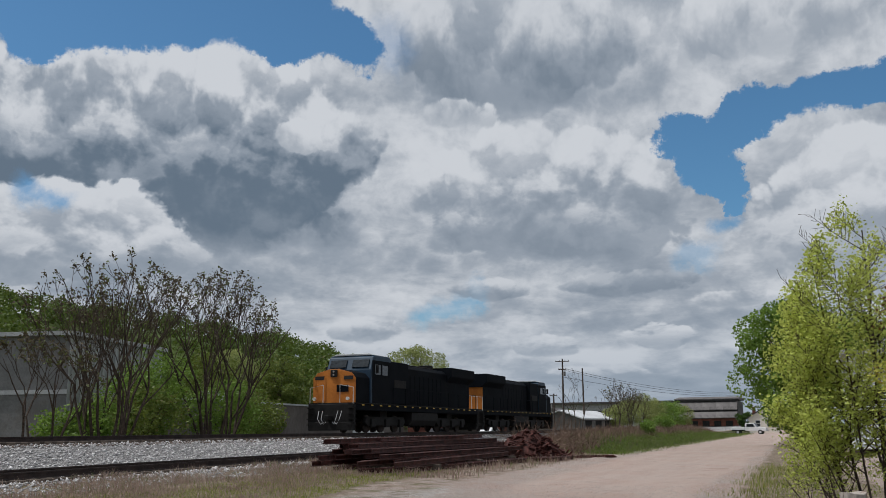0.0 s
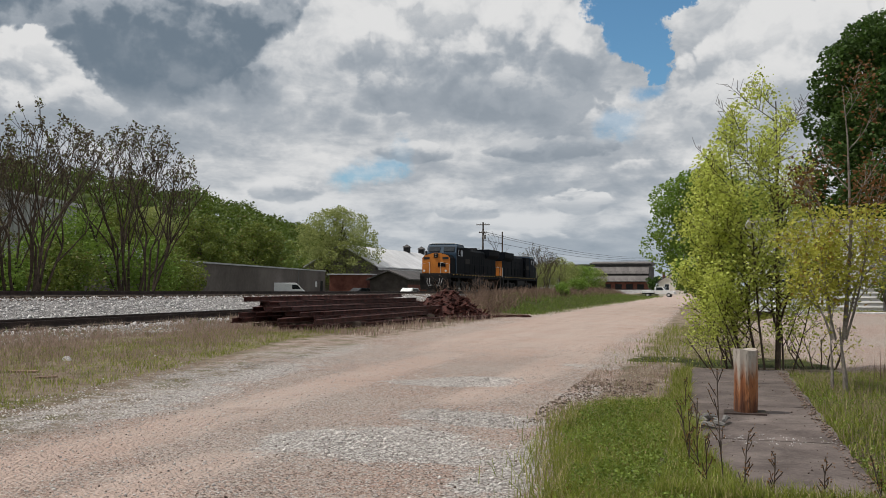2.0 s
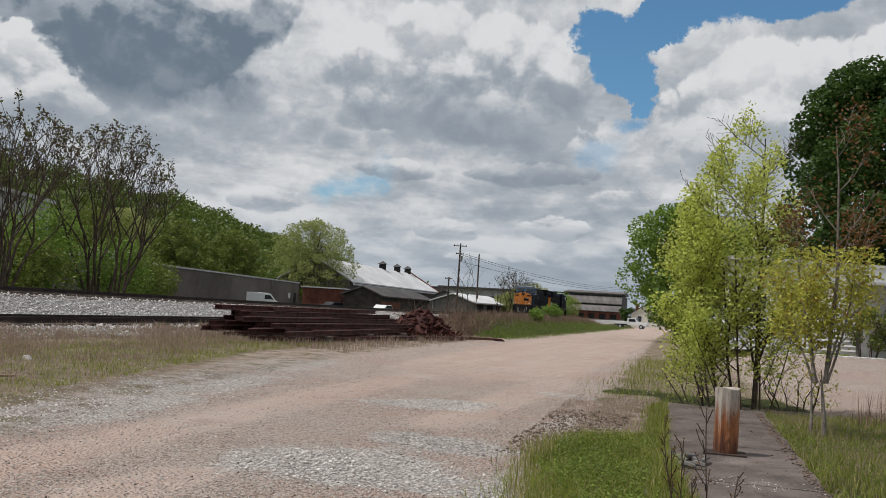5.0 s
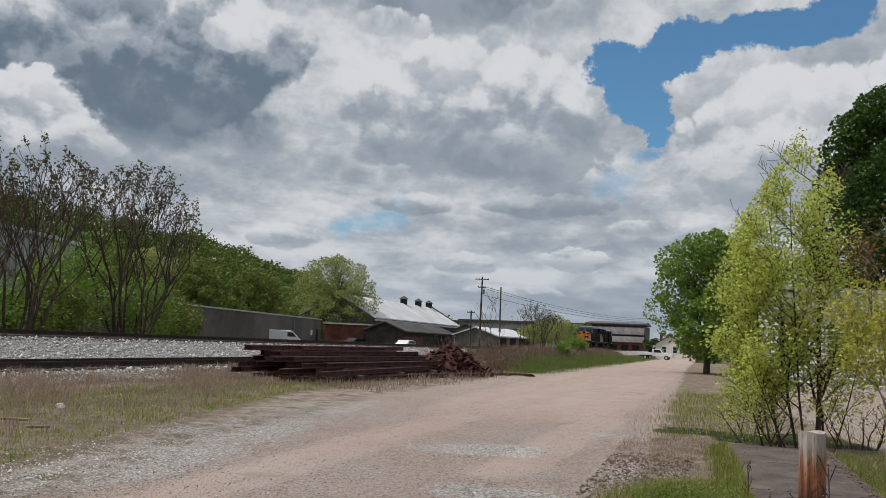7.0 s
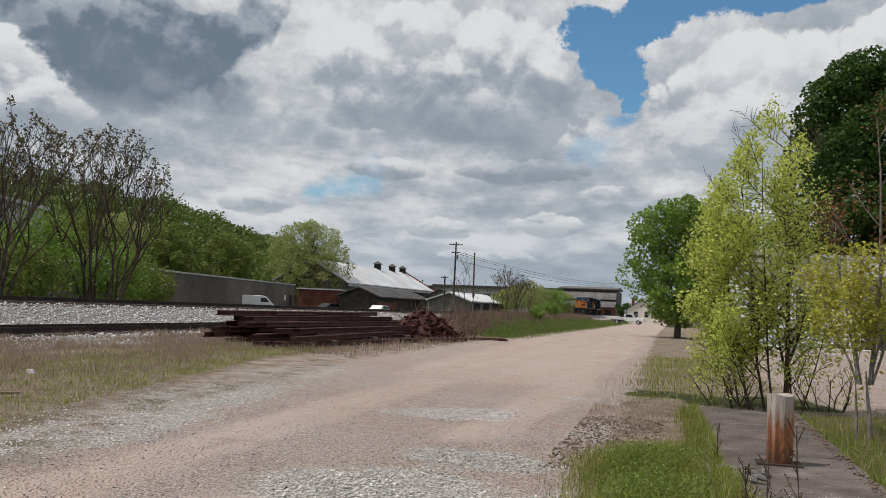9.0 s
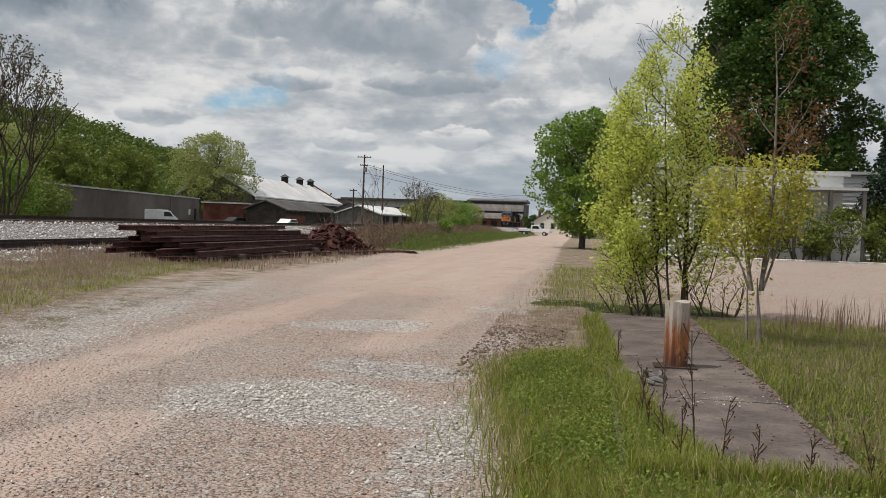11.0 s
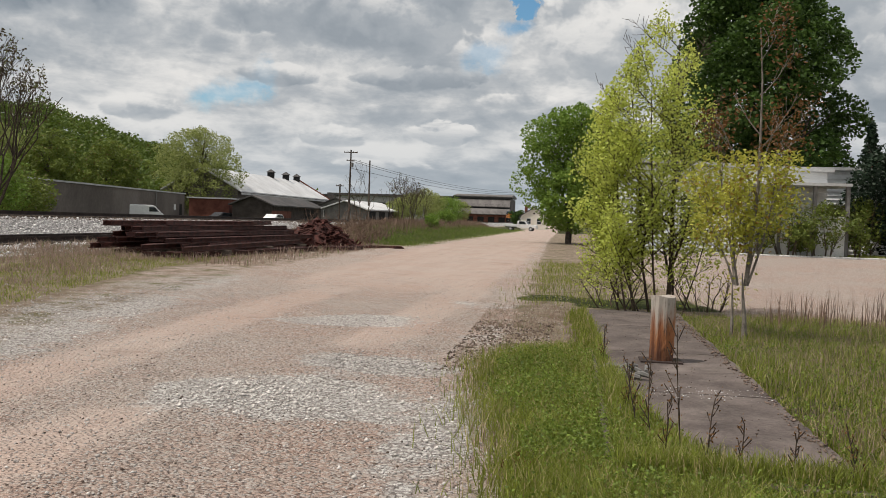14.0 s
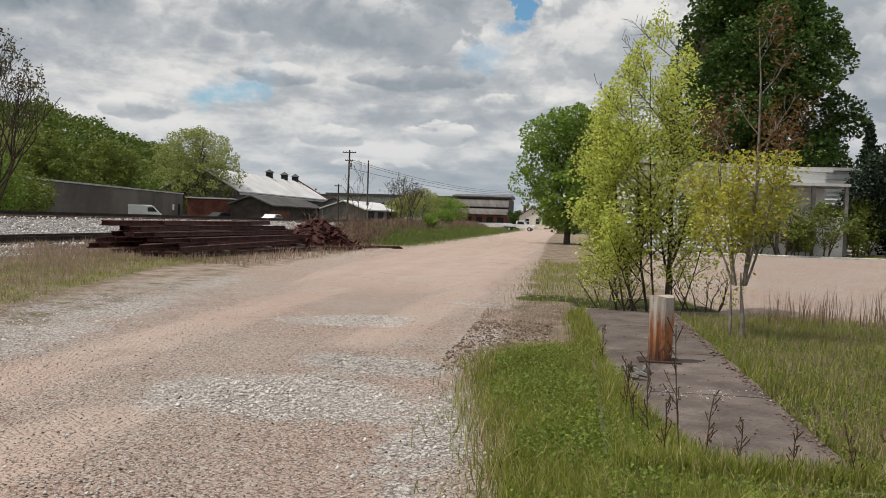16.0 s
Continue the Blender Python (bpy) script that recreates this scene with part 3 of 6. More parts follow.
def build_ground():
    xs = graded(-3500, 3500, -31, 9, 0.25)
    ys = graded(-600, 4500, 2, 52, 0.3)
    gx, gy = np.meshgrid(xs, ys)
    gz = ground_height(gx, gy)
    v = np.stack([gx, gy, gz], -1).reshape(-1, 3)
    w = len(xs)
    i = (np.arange(len(ys) - 1)[:, None] * w + np.arange(w - 1)[None, :]).ravel()
    me = polys("ground", v, np.stack([i, i + 1, i + 1 + w, i + w], 1), M["ground"], True)
    x, y = v[:, 0], v[:, 1]
    left, right = np.interp(y, LEFT_Y, LEFT_X), np.interp(y, RIGHT_Y, RIGHT_X)
    dry_edge = np.interp(y, [0, 8, 12, 22, 34, 46], [-6.6, -7.2, -8.2, -10.6, -11.2, -9.6])
    dry = smooth((dry_edge - x + 0.9) / 1.8)
    dry = np.maximum(dry, 0.50 * smooth((left - x + 0.3) / 1.5))
    bal = smooth((-17.2 - x) / 0.6) * smooth((x + 28.6) / 0.8)
    mound = smooth((y - 47) / 6) * smooth((x + 17.3) / 1.0) * smooth((-9.0 - x) / 0.8)
    turf = np.maximum(mound, smooth((-29.0 - x) / 2.0))
    verge = smooth((x - right + 0.2) / 0.8)
    lot = smooth((x - 2.6 + 0.08 * (y - 16)) / 1.0) * smooth((y - 16.2) / 1.0) * smooth((40 - y) / 2.0) * smooth((34 - x) / 4)
    track_in = smooth((y - 15.2) / 0.8) * smooth((18.0 - y) / 0.8) * smooth((x + 2) / 1)
    thin = 1 - 0.75 * smooth((y - 18) / 3) * smooth((150 - y) / 20)
    turf = np.maximum(turf, verge * (1 - lot) * (1 - 0.85 * track_in) * thin)
    dry = np.maximum(dry, verge * (1 - lot) * 0.6)
    bare = smooth(1.5 - np.hypot((x + 0.85) / 0.75, (y - 12.3) / 2.2))
    turf = turf * (1 - 0.9 * bare)
    turf = turf * (1 - 0.85 * smooth((y - 11.3) / 1.0) * smooth((19 - y) / 1.0) * smooth((0.35 - x) / 0.4) * smooth((x + 4) / 1.0))
    far = smooth((np.abs(y - 60) - 140) / 40) * smooth((np.abs(x + 6) - 6) / 6)
    turf = np.maximum(turf, far * (1 - bal))
    turf = np.where(y > 150, np.maximum(turf * 0.6, 0.0), turf)
    gravel = np.zeros(len(x))
    for px, py, rx, ry, k in ((-2.45, 7.55, 1.35, 1.05, 1.1), (-2.0, 9.45, 0.95, 0.7, 1.15), (-3.3, 13.4, 1.3, 0.8, 1.1), (-7.5, 12.7, 0.8, 0.5, 1.15), (-6.9, 9.0, 1.3, 3.5, 1.0), (-7.7, 13.5, 1.5, 3.4, 0.85), (-8.6, 19.0, 1.6, 4.0, 0.7), (-0.95, 6.6, 0.45, 1.9, 0.8), (-1.5, 17.0, 1.4, 0.9, 0.6), (0.6, 16.8, 2.4, 0.7, 0.8), (-1.1, 12.5, 0.5, 2.0, 0.6)):
        gravel = np.maximum(gravel, 0.85 * k * smooth(1.2 - np.hypot((x - px) / rx, (y - py) / ry) * 0.75))
    wear = np.exp(-((x + 5.05 - 0.10 * np.sin(y * 0.3)) / 0.55) ** 2)
    wear = np.maximum(wear, np.exp(-((x + 2.35 - 0.12 * np.sin(y * 0.4)) / 0.55) ** 2) * smooth((y - 9.5) / 2.0))
    wear = np.maximum(wear, np.exp(-((x + 3.5) / 0.55) ** 2) * smooth((8.0 - y) / 2.0))
    wear = np.maximum(wear, smooth((y - 15) / 8) * smooth((x - left - 0.2) / 1.2) * smooth((right - x) / 0.8) * 0.8)
    me.attributes.new("wear", "FLOAT", "POINT").data.foreach_set("value", wear.astype(np.float32))
    me.attributes.new("zone", "FLOAT_COLOR", "POINT").data.foreach_set("color", np.stack([dry, turf, bal, gravel], 1).astype(np.float32).ravel())
    tagged(new("ground", me), "dirt road, dry verge, ballast and turf in one sheet of ground", "ground", kind="structure")


def rail_outline(h=0.16, head=0.072, foot=0.14):
    a, b, w = head / 2, foot / 2, 0.010
    return [(-b, 0), (b, 0), (b, 0.014), (w, 0.030), (w, h - 0.042), (a, h - 0.034), (a, h - 0.006), (a - 0.008, h), (-a + 0.008, h), (-a, h - 0.006), (-a, h - 0.034), (-w, h - 0.042), (-w, 0.030), (-b, 0.014)]


def build_track(name, x, tie_top, y0, y1, label, head_mat, slope=0.0):
    """Two rails and their ties; with a slope the near stretch, up to y = 75, falls away from the camera."""
    t = thing(name, label, "railway track", pose(x, 0, 0), kind="structure")
    stretches = ((y0, 75.0, slope), (75.0, y1, 0.0)) if slope else ((y0, y1, 0.0),)
    for a, b, k in stretches:
        tilt = pose(0, 75.0, tie_top, -math.degrees(math.atan(k))) @ pose(0, -75.0, 0)
        for s in (-0.7535, 0.7535):
            r = part("rail", Shape().prism(rail_outline(0.17), a, b).mesh("rail", M["rail"]), t, "", pose(s, 0, 0) @ tilt)
            part("rail_head", Shape().box(-0.032, 0.032, a, b, 0.1705, 0.1735).mesh("rail_head", head_mat), r, "worn running surface of the rail")
    tie = Shape().box(-1.3, 1.3, -0.115, 0.115, -0.16, 0.0).mesh("tie", M["tie"], bevel=0.012)
    n = 0
    y = 12.0
    while y < y1 and n < 230:
        z = tie_top + slope * max(75.0 - y, 0.0) - rng.uniform(0, 0.012)
        part("tie", tie, t, "", pose(rng.uniform(-0.04, 0.04), y, z, 0, 0, rng.uniform(-1, 1)))
        y += 0.54
        n += 1
    return t


build_ground()
build_track("main_track", -25.0, 1.04, -60, 900, "main line railway track on pale ballast", M["railtop"], 0.0035)
build_track("siding_track", -18.9, 0.375, -40, 180, "rusty siding track sunk in ballast and weeds", M["rail"])

# ---- buildings ----
def gable_building(name, label, category, m, width, depth, eave, ridge, wall_mat, roof_mat, over=0.4, along="x", roof_label=""):
    """Walls and a pitched roof; the ridge runs along the given axis of the thing's own space, which is centred."""
    t = thing(name, label, category, m)
    w, d = width / 2, depth / 2
    if along == "x":
        out, a, b, ax = [(-d, -0.6), (d, -0.6), (d, eave), (0, ridge), (-d, eave)], -w, w, "x"
        half = d
    else:
        out, a, b, ax = [(-w, -0.6), (w, -0.6), (w, eave), (0, ridge), (-w, eave)], -d, d, "y"
        half = w
    part("wall", Shape().prism(out, a, b, ax).mesh("wall", wall_mat), t)
    k = (ridge - eave) / half
    for s in (-1, 1):
        o = [(0, ridge + 0.03), (s * (half + over), eave - over * k + 0.03), (s * (half + over), eave - over * k + 0.23), (0, ridge + 0.23)]
        part("roof", Shape().prism(o, a - over, b + over, ax).mesh("roof", roof_mat), t, roof_label)
    return t


def window(parent, x, y, z, w, h, m=None, frame_mat=None):
    """A framed window set in a wall that faces -y in the parent's space."""
    m = (m or Matrix()) @ pose(x, y, z)
    s = Shape().box(-w / 2 - 0.07, w / 2 + 0.07, -0.06, 0.02, -0.07, 0).box(-w / 2 - 0.07, w / 2 + 0.07, -0.05, 0.02, h, h + 0.07)
    s.box(-w / 2 - 0.07, -w / 2, -0.05, 0.02, 0, h).box(w / 2, w / 2 + 0.07, -0.05, 0.02, 0, h)
    s.box(-w / 2, w / 2, -0.04, 0.02, h / 2 - 0.025, h / 2 + 0.025)
    o = part("window", s.mesh("window", frame_mat or M["white_paint"]), parent, "", m)
    part("pane", Shape().box(-w / 2, w / 2, -0.02, 0.015, 0, h).mesh("pane", M["glass"]), o, "dark window pane")
    return o


def build_warehouse():
    # long flat-roofed block wall beyond the tracks
    a, b = Vector((-44.2, 47.0, 0)), Vector((-56.6, 126.0, 0))
    d = (b - a).normalized()
    ang = math.degrees(math.atan2(d.y, d.x))
    L = (b - a).length
    t = thing("warehouse", "long low grey block warehouse with a flat roof", "warehouse", pose(a.x, a.y, 0.45, 0, 0, ang))
    part("wall", Shape().box(0, L, 0.0, 7, -0.6, 3.55).mesh("wall", M["stained_wall"], bevel=0.02), t)
    part("parapet_cap", Shape().box(-0.1, L + 0.1, -0.12, 0.3, 3.55, 3.72).mesh("parapet_cap", M["pale_metal"]), t, "pale metal parapet cap")
    part("roof", Shape().box(0.1, L - 0.1, 0.31, 6.9, 3.55, 3.62).mesh("roof", M["dark_roof"]), t)
    for x in (24.5,):
        part("roof_unit", Shape().box(x, x + 1.8, 3, 4.6, 3.62, 4.7).mesh("roof_unit", M["pale_metal"], bevel=0.04), t, "pale rooftop air unit")
    part("wall_sign", Shape().box(L - 5.5, L - 4.6, -0.05, -0.002, 1.2, 2.0).mesh("wall_sign", M["white_paint"]), t)
    part("service_door", Shape().box(L - 2.6, L - 1.5, -0.05, -0.002, 0, 2.1).mesh("service_door", M["dark"]), t)
    for k in range(1):
        x = L - 14.0
        part("downpipe", Shape().tube([(x, -0.09, 0), (x, -0.09, 3.5)], 0.05, 6).mesh("downpipe", M["grey_metal"]), t)


def build_left_shed():
    t = thing("metal_shed", "tall shed of pale and grey corrugated sheet", "shed", pose(-47.0, 42.5, 0.5, 0, 0, 14))
    part("wall", Shape().box(-7, 7, -4.2, 8, -0.6, 6.6).mesh("wall", M["grey_metal"]), t)
    part("roof", Shape().box(-7.3, 7.3, -4.5, 8.3, 6.6, 6.85).mesh("roof", M["pale_metal"]), t)
    part("girt", Shape().box(-7.05, 7.05, -4.28, -4.202, 3.2, 3.45).mesh("girt", M["pale_metal"]), t, "pale horizontal trim strip")
    rib = Shape().box(-0.03, 0.03, -0.05, 0.0, 0.02, 6.58).mesh("rib", M["pale_metal"])
    for k in range(24):
        part("rib", rib, t, "", pose(7.055, -3.9 + 0.5 * k, 0, 0, 0, 90))
    sheet = Shape().box(7.003, 7.03, -4.2, 8.0, -0.6, 6.58).mesh("end_sheet", M["pale_metal"])
    part("end_sheet", sheet, t, "pale corrugated end wall")


def build_mill():
    # white pitched roof, ridge parallel to the track, with three cupolas
    t = gable_building("mill", "long grey mill hall under a white metal roof with cupolas", "factory", pose(-59.0, 163.5, 0.5), 12, 51, 4.75, 8.1, M["grey_wall"], M["white_roof"], 0.8, "y", "white sheet metal roof")
    for y in (7.5, 16.9, 24.3):
        c = part("cupola", Shape().box(-0.55, 0.55, -0.55, 0.55, 0, 1.1).mesh("cupola", M["dark"]), t, "dark roof ventilator", pose(0, y, 8.1))
        part("cap", Shape().add([(-0.8, -0.8, 0), (0.8, -0.8, 0), (0.8, 0.8, 0), (-0.8, 0.8, 0), (0, 0, 0.65)], [(3, 2, 1, 0), (0, 1, 4), (1, 2, 4), (2, 3, 4), (3, 0, 4)]).mesh("cap", M["dark_roof"]), c, "", pose(0, 0, 1.1))
    part("eave_trim", Shape().box(6.82, 6.92, -26.3, 26.3, 3.95, 4.25).mesh("eave_trim", M["pale_metal"]), t, "pale eave board")
    for k in range(9):
        part("bay_opening", Shape().box(6.003, 6.06, -23 + 5 * k, -20 + 5 * k, 0.6, 3.2).mesh("bay_opening", M["dark"]), t, "dark bay opening")
    part("gable_board", Shape().prism([(-0.2, 8.75), (6.95, 4.65), (6.95, 4.1), (-0.2, 8.2)], 26.32, 26.6).mesh("gable_board", M["brick"]), t, "brown gable board")
    # block at the mill's far corner
    u = thing("brick_stack_house", "small dark brick block beside the mill", "building", pose(-53.5, 193, 0.5))
    part("wall", Shape().box(-2, 2, -2, 2, -0.6, 5.6).mesh("wall", M["grey_wall"]), u)
    part("roof", Shape().box(-2.2, 2.2, -2.2, 2.2, 5.6, 5.8).mesh("roof", M["dark_roof"]), u)
    # dark lean-to in front
    s = gable_building("long_shed", "low dark shed with a brick base beside the mill", "shed", pose(-46.2, 139.0, 0.5), 6, 26, 2.3, 3.5, M["shed_board"], M["dark_roof"], 0.5, "y")
    part("base", Shape().box(3.003, 3.08, -13, -4, 0.0, 1.5).mesh("base", M["brick"]), s, "red brick base")
    part("doorway", Shape().box(3.003, 3.06, 3, 9, 0.0, 2.0).mesh("doorway", M["dark"]), s)
    b = thing("brick_annex", "small flat brick building beside the warehouse", "building", pose(-53.9, 131.0, 0.5, 0, 0, 8))
    part("wall", Shape().box(-3, 3, -3.5, 3.5, -0.6, 3.0).mesh("wall", M["brick"]), b)
    part("roof", Shape().box(-3.3, 3.3, -3.8, 3.8, 3.0, 3.2).mesh("roof", M["pale_metal"]), b)
    h = gable_building("grey_house", "small grey boarded house with a low gable", "house", pose(-47.5, 183, 0.5), 9, 10, 2.6, 4.6, M["grey_board"], M["dark_roof"], 0.4, "y")
    window(h, 1.0, -5.0, 0.9, 1.0, 1.2)
    window(h, -2.0, -5.0, 0.9, 1.0, 1.2)
    w = gable_building("metal_roof_shed", "low shed under a streaked white metal roof", "shed", pose(-35.2, 150, 0.55, 0, 0, -6), 7, 18, 2.2, 3.4, M["grey_board"], M["white_roof"], 0.5, "y")
    for k in range(3):
        part("bay_opening", Shape().box(3.503, 3.56, -7 + 5 * k, -4 + 5 * k, 0.0, 1.9).mesh("bay_opening", M["dark"]), w, "dark bay opening")


def build_far_mill():
    # two-tier dark shed far down the line and the long low roof that runs from it
    t = thing("rolling_mill", "huge weathered mill shed with stepped dark roofs", "factory", pose(-29.0, 425.0, 0.4))
    part("wall", Shape().box(-27, 0, 4, 40, 0, 12).mesh("wall", M["dark_roof"]), t)
    part("upper_roof", Shape().prism([(3.2, 12.9), (3.2, 12.5), (40.5, 12.5), (40.5, 13.3), (20, 14.2)], -27.6, 0.6, "x").mesh("upper_roof", M["mill_roof"]), t)
    part("monitor_trim", Shape().box(-27.6, 0.7, 2.9, 3.6, 11.7, 12.5).mesh("monitor_trim", M["dark"]), t)
    sheet = Shape().prism([(0, 8.0), (0, 7.7), (3.4, 11.2), (3.4, 11.5)], -1.5, 1.5, "x").mesh("roof_sheet", M["mill_roof"])
    low = Shape().prism([(-3.4, 4.4), (-3.4, 4.1), (0.2, 6.7), (0.2, 7.0)], -1.5, 1.5, "x").mesh("lower_roof_sheet", M["mill_roof"])
    for k in range(9):
        part("roof_sheet", sheet, t, "", pose(-1.5 - 3.0 * k, 0, 0))
        part("lower_roof_sheet", low, t, "", pose(-1.5 - 3.0 * k, 0, 0))
    part("clerestory", Shape().box(-27, 0, 0.3, 0.6, 6.8, 7.7).mesh("clerestory", M["dark"]), t)
    part("lower_wall", Shape().box(-27, 0, -2.6, 3.9, 0, 4.0).mesh("lower_wall", M["brick"]), t)
    for k in range(5):
        part("bay_opening", Shape().box(-25 + 5 * k, -22 + 5 * k, -2.66, -2.603, 0, 3.0).mesh("bay_opening", M["dark"]), t, "dark bay opening")
    u = thing("long_hall", "very long pale hall with a dark roof edge", "factory", pose(-57.5, 432.0, 0.4))
    part("wall", Shape().box(-60, 0, 0, 25, 0, 11.6).mesh("wall", M["pale_metal"]), u)
    part("roof", Shape().box(-62, 0, -2, 26, 11.6, 12.5).mesh("roof", M["dark_roof"]), u)
    part("strip", Shape().box(-50, 0, -0.3, -0.003, 7.0, 8.4).mesh("strip", M["dark_roof"]), u, "dark band of windows")


def build_white_house():
    t = gable_building("white_house", "small white gabled house with two front windows", "house", pose(-7.9, 196.0, 0.35), 5.6, 8.0, 2.5, 4.3, M["cream"], M["dark_roof"], 0.25, "y", "dark shingle roof")
    window(t, -1.1, -4.0, 0.85, 0.85, 1.15, None, M["white_paint"])
    window(t, 1.1, -4.0, 0.85, 0.85, 1.15, None, M["white_paint"])
    part("vent", Shape().disc((0, -4.02, 3.1), (0, 1, 0), 0.2, 0.05).mesh("vent", M["dark"]), t)
    c = part("chimney", Shape().box(-2.2, -1.6, -0.3, 0.3, 3.0, 4.7).mesh("chimney", M["brick"]), t)


def build_side_house():
    # white clapboard building behind the lot: a long front, and a wing set back
    t = thing("clapboard_house", "long white clapboard house with a flat roof", "house", pose(2.4, 41.4, 0.5, 0, 0, 0))
    part("wall", Shape().box(0, 8.6, 0.0, 9, 0, 3.82).mesh("wall", M["white_paint"]), t)
    part("wing_wall", Shape().box(8.6, 14.0, 3.4, 10, 0, 4.0).mesh("wing_wall", M["white_paint"]), t)
    part("roof", Shape().prism([(-0.25, 3.98), (-0.25, 4.14), (8.85, 3.86), (8.85, 3.70)], -0.3, 9.2).mesh("roof", M["pale_metal"]), t)
    part("wing_roof", Shape().prism([(8.3, 4.0), (8.3, 4.14), (14.2, 4.2), (14.2, 4.06)], 3.1, 10.2).mesh("wing_roof", M["pale_metal"]), t)
    board = Shape().prism([(-0.070, 0.0), (-0.004, 0.205), (0.0, 0.205), (0.0, 0.0)], 0, 1.0, "x").mesh("clapboard", M["white_paint"])
    for k in range(19):
        for x0, w, y in ((0.0, 8.6, 0.0), (8.6, 5.4, 3.4)):
            o = part("clapboard", board, t, "", pose(x0, y, 0.02 + 0.2 * k))
            o.scale = (w, 1, 1)
        o = part("clapboard", board, t, "", pose(8.6, 0.0, 0.02 + 0.2 * k, 0, 0, 90))
        o.scale = (3.4, 1, 1)
    part("porch_roof", Shape().box(4.6, 9.0, -2.4, -0.04, 3.0, 3.12).mesh("porch_roof", M["pale_metal"]), t, "white flat porch roof")
    part("porch_wall", Shape().box(4.9, 8.9, -2.2, -2.05, 0.0, 1.75).mesh("porch_wall", M["white_paint"]), t, "low white porch wall")
    for x in (4.9, 6.2, 7.6, 8.9):
        part("post", Shape().box(x - 0.07, x + 0.07, -2.24, -2.02, 0, 2.995).mesh("post", M["grey_board"]), t)
    window(t, 2.9, -0.04, 1.0, 1.0, 1.5)
    window(t, 1.0, -0.04, 1.0, 1.0, 1.5)
    window(t, 10.6, 3.36, 1.0, 0.9, 1.3)
    part("chimney", Shape().box(12.6, 13.3, 6.5, 7.2, 4.1, 4.75).mesh("chimney", M["brick"]), t)
    tagged(new("lot_edge", Shape().box(3.6, 30, 38.2, 38.6, 0.2, 0.60).mesh("lot_edge", M["stone"], bevel=0.02)), "low pale concrete edge along the dirt lot", "kerb", kind="structure")


build_warehouse()
build_left_shed()
build_mill()
build_far_mill()
build_white_house()
build_side_house()

# ---- the two locomotives ----
AXLES = (3.55, 5.55, 7.6, 14.7, 16.75, 18.75)


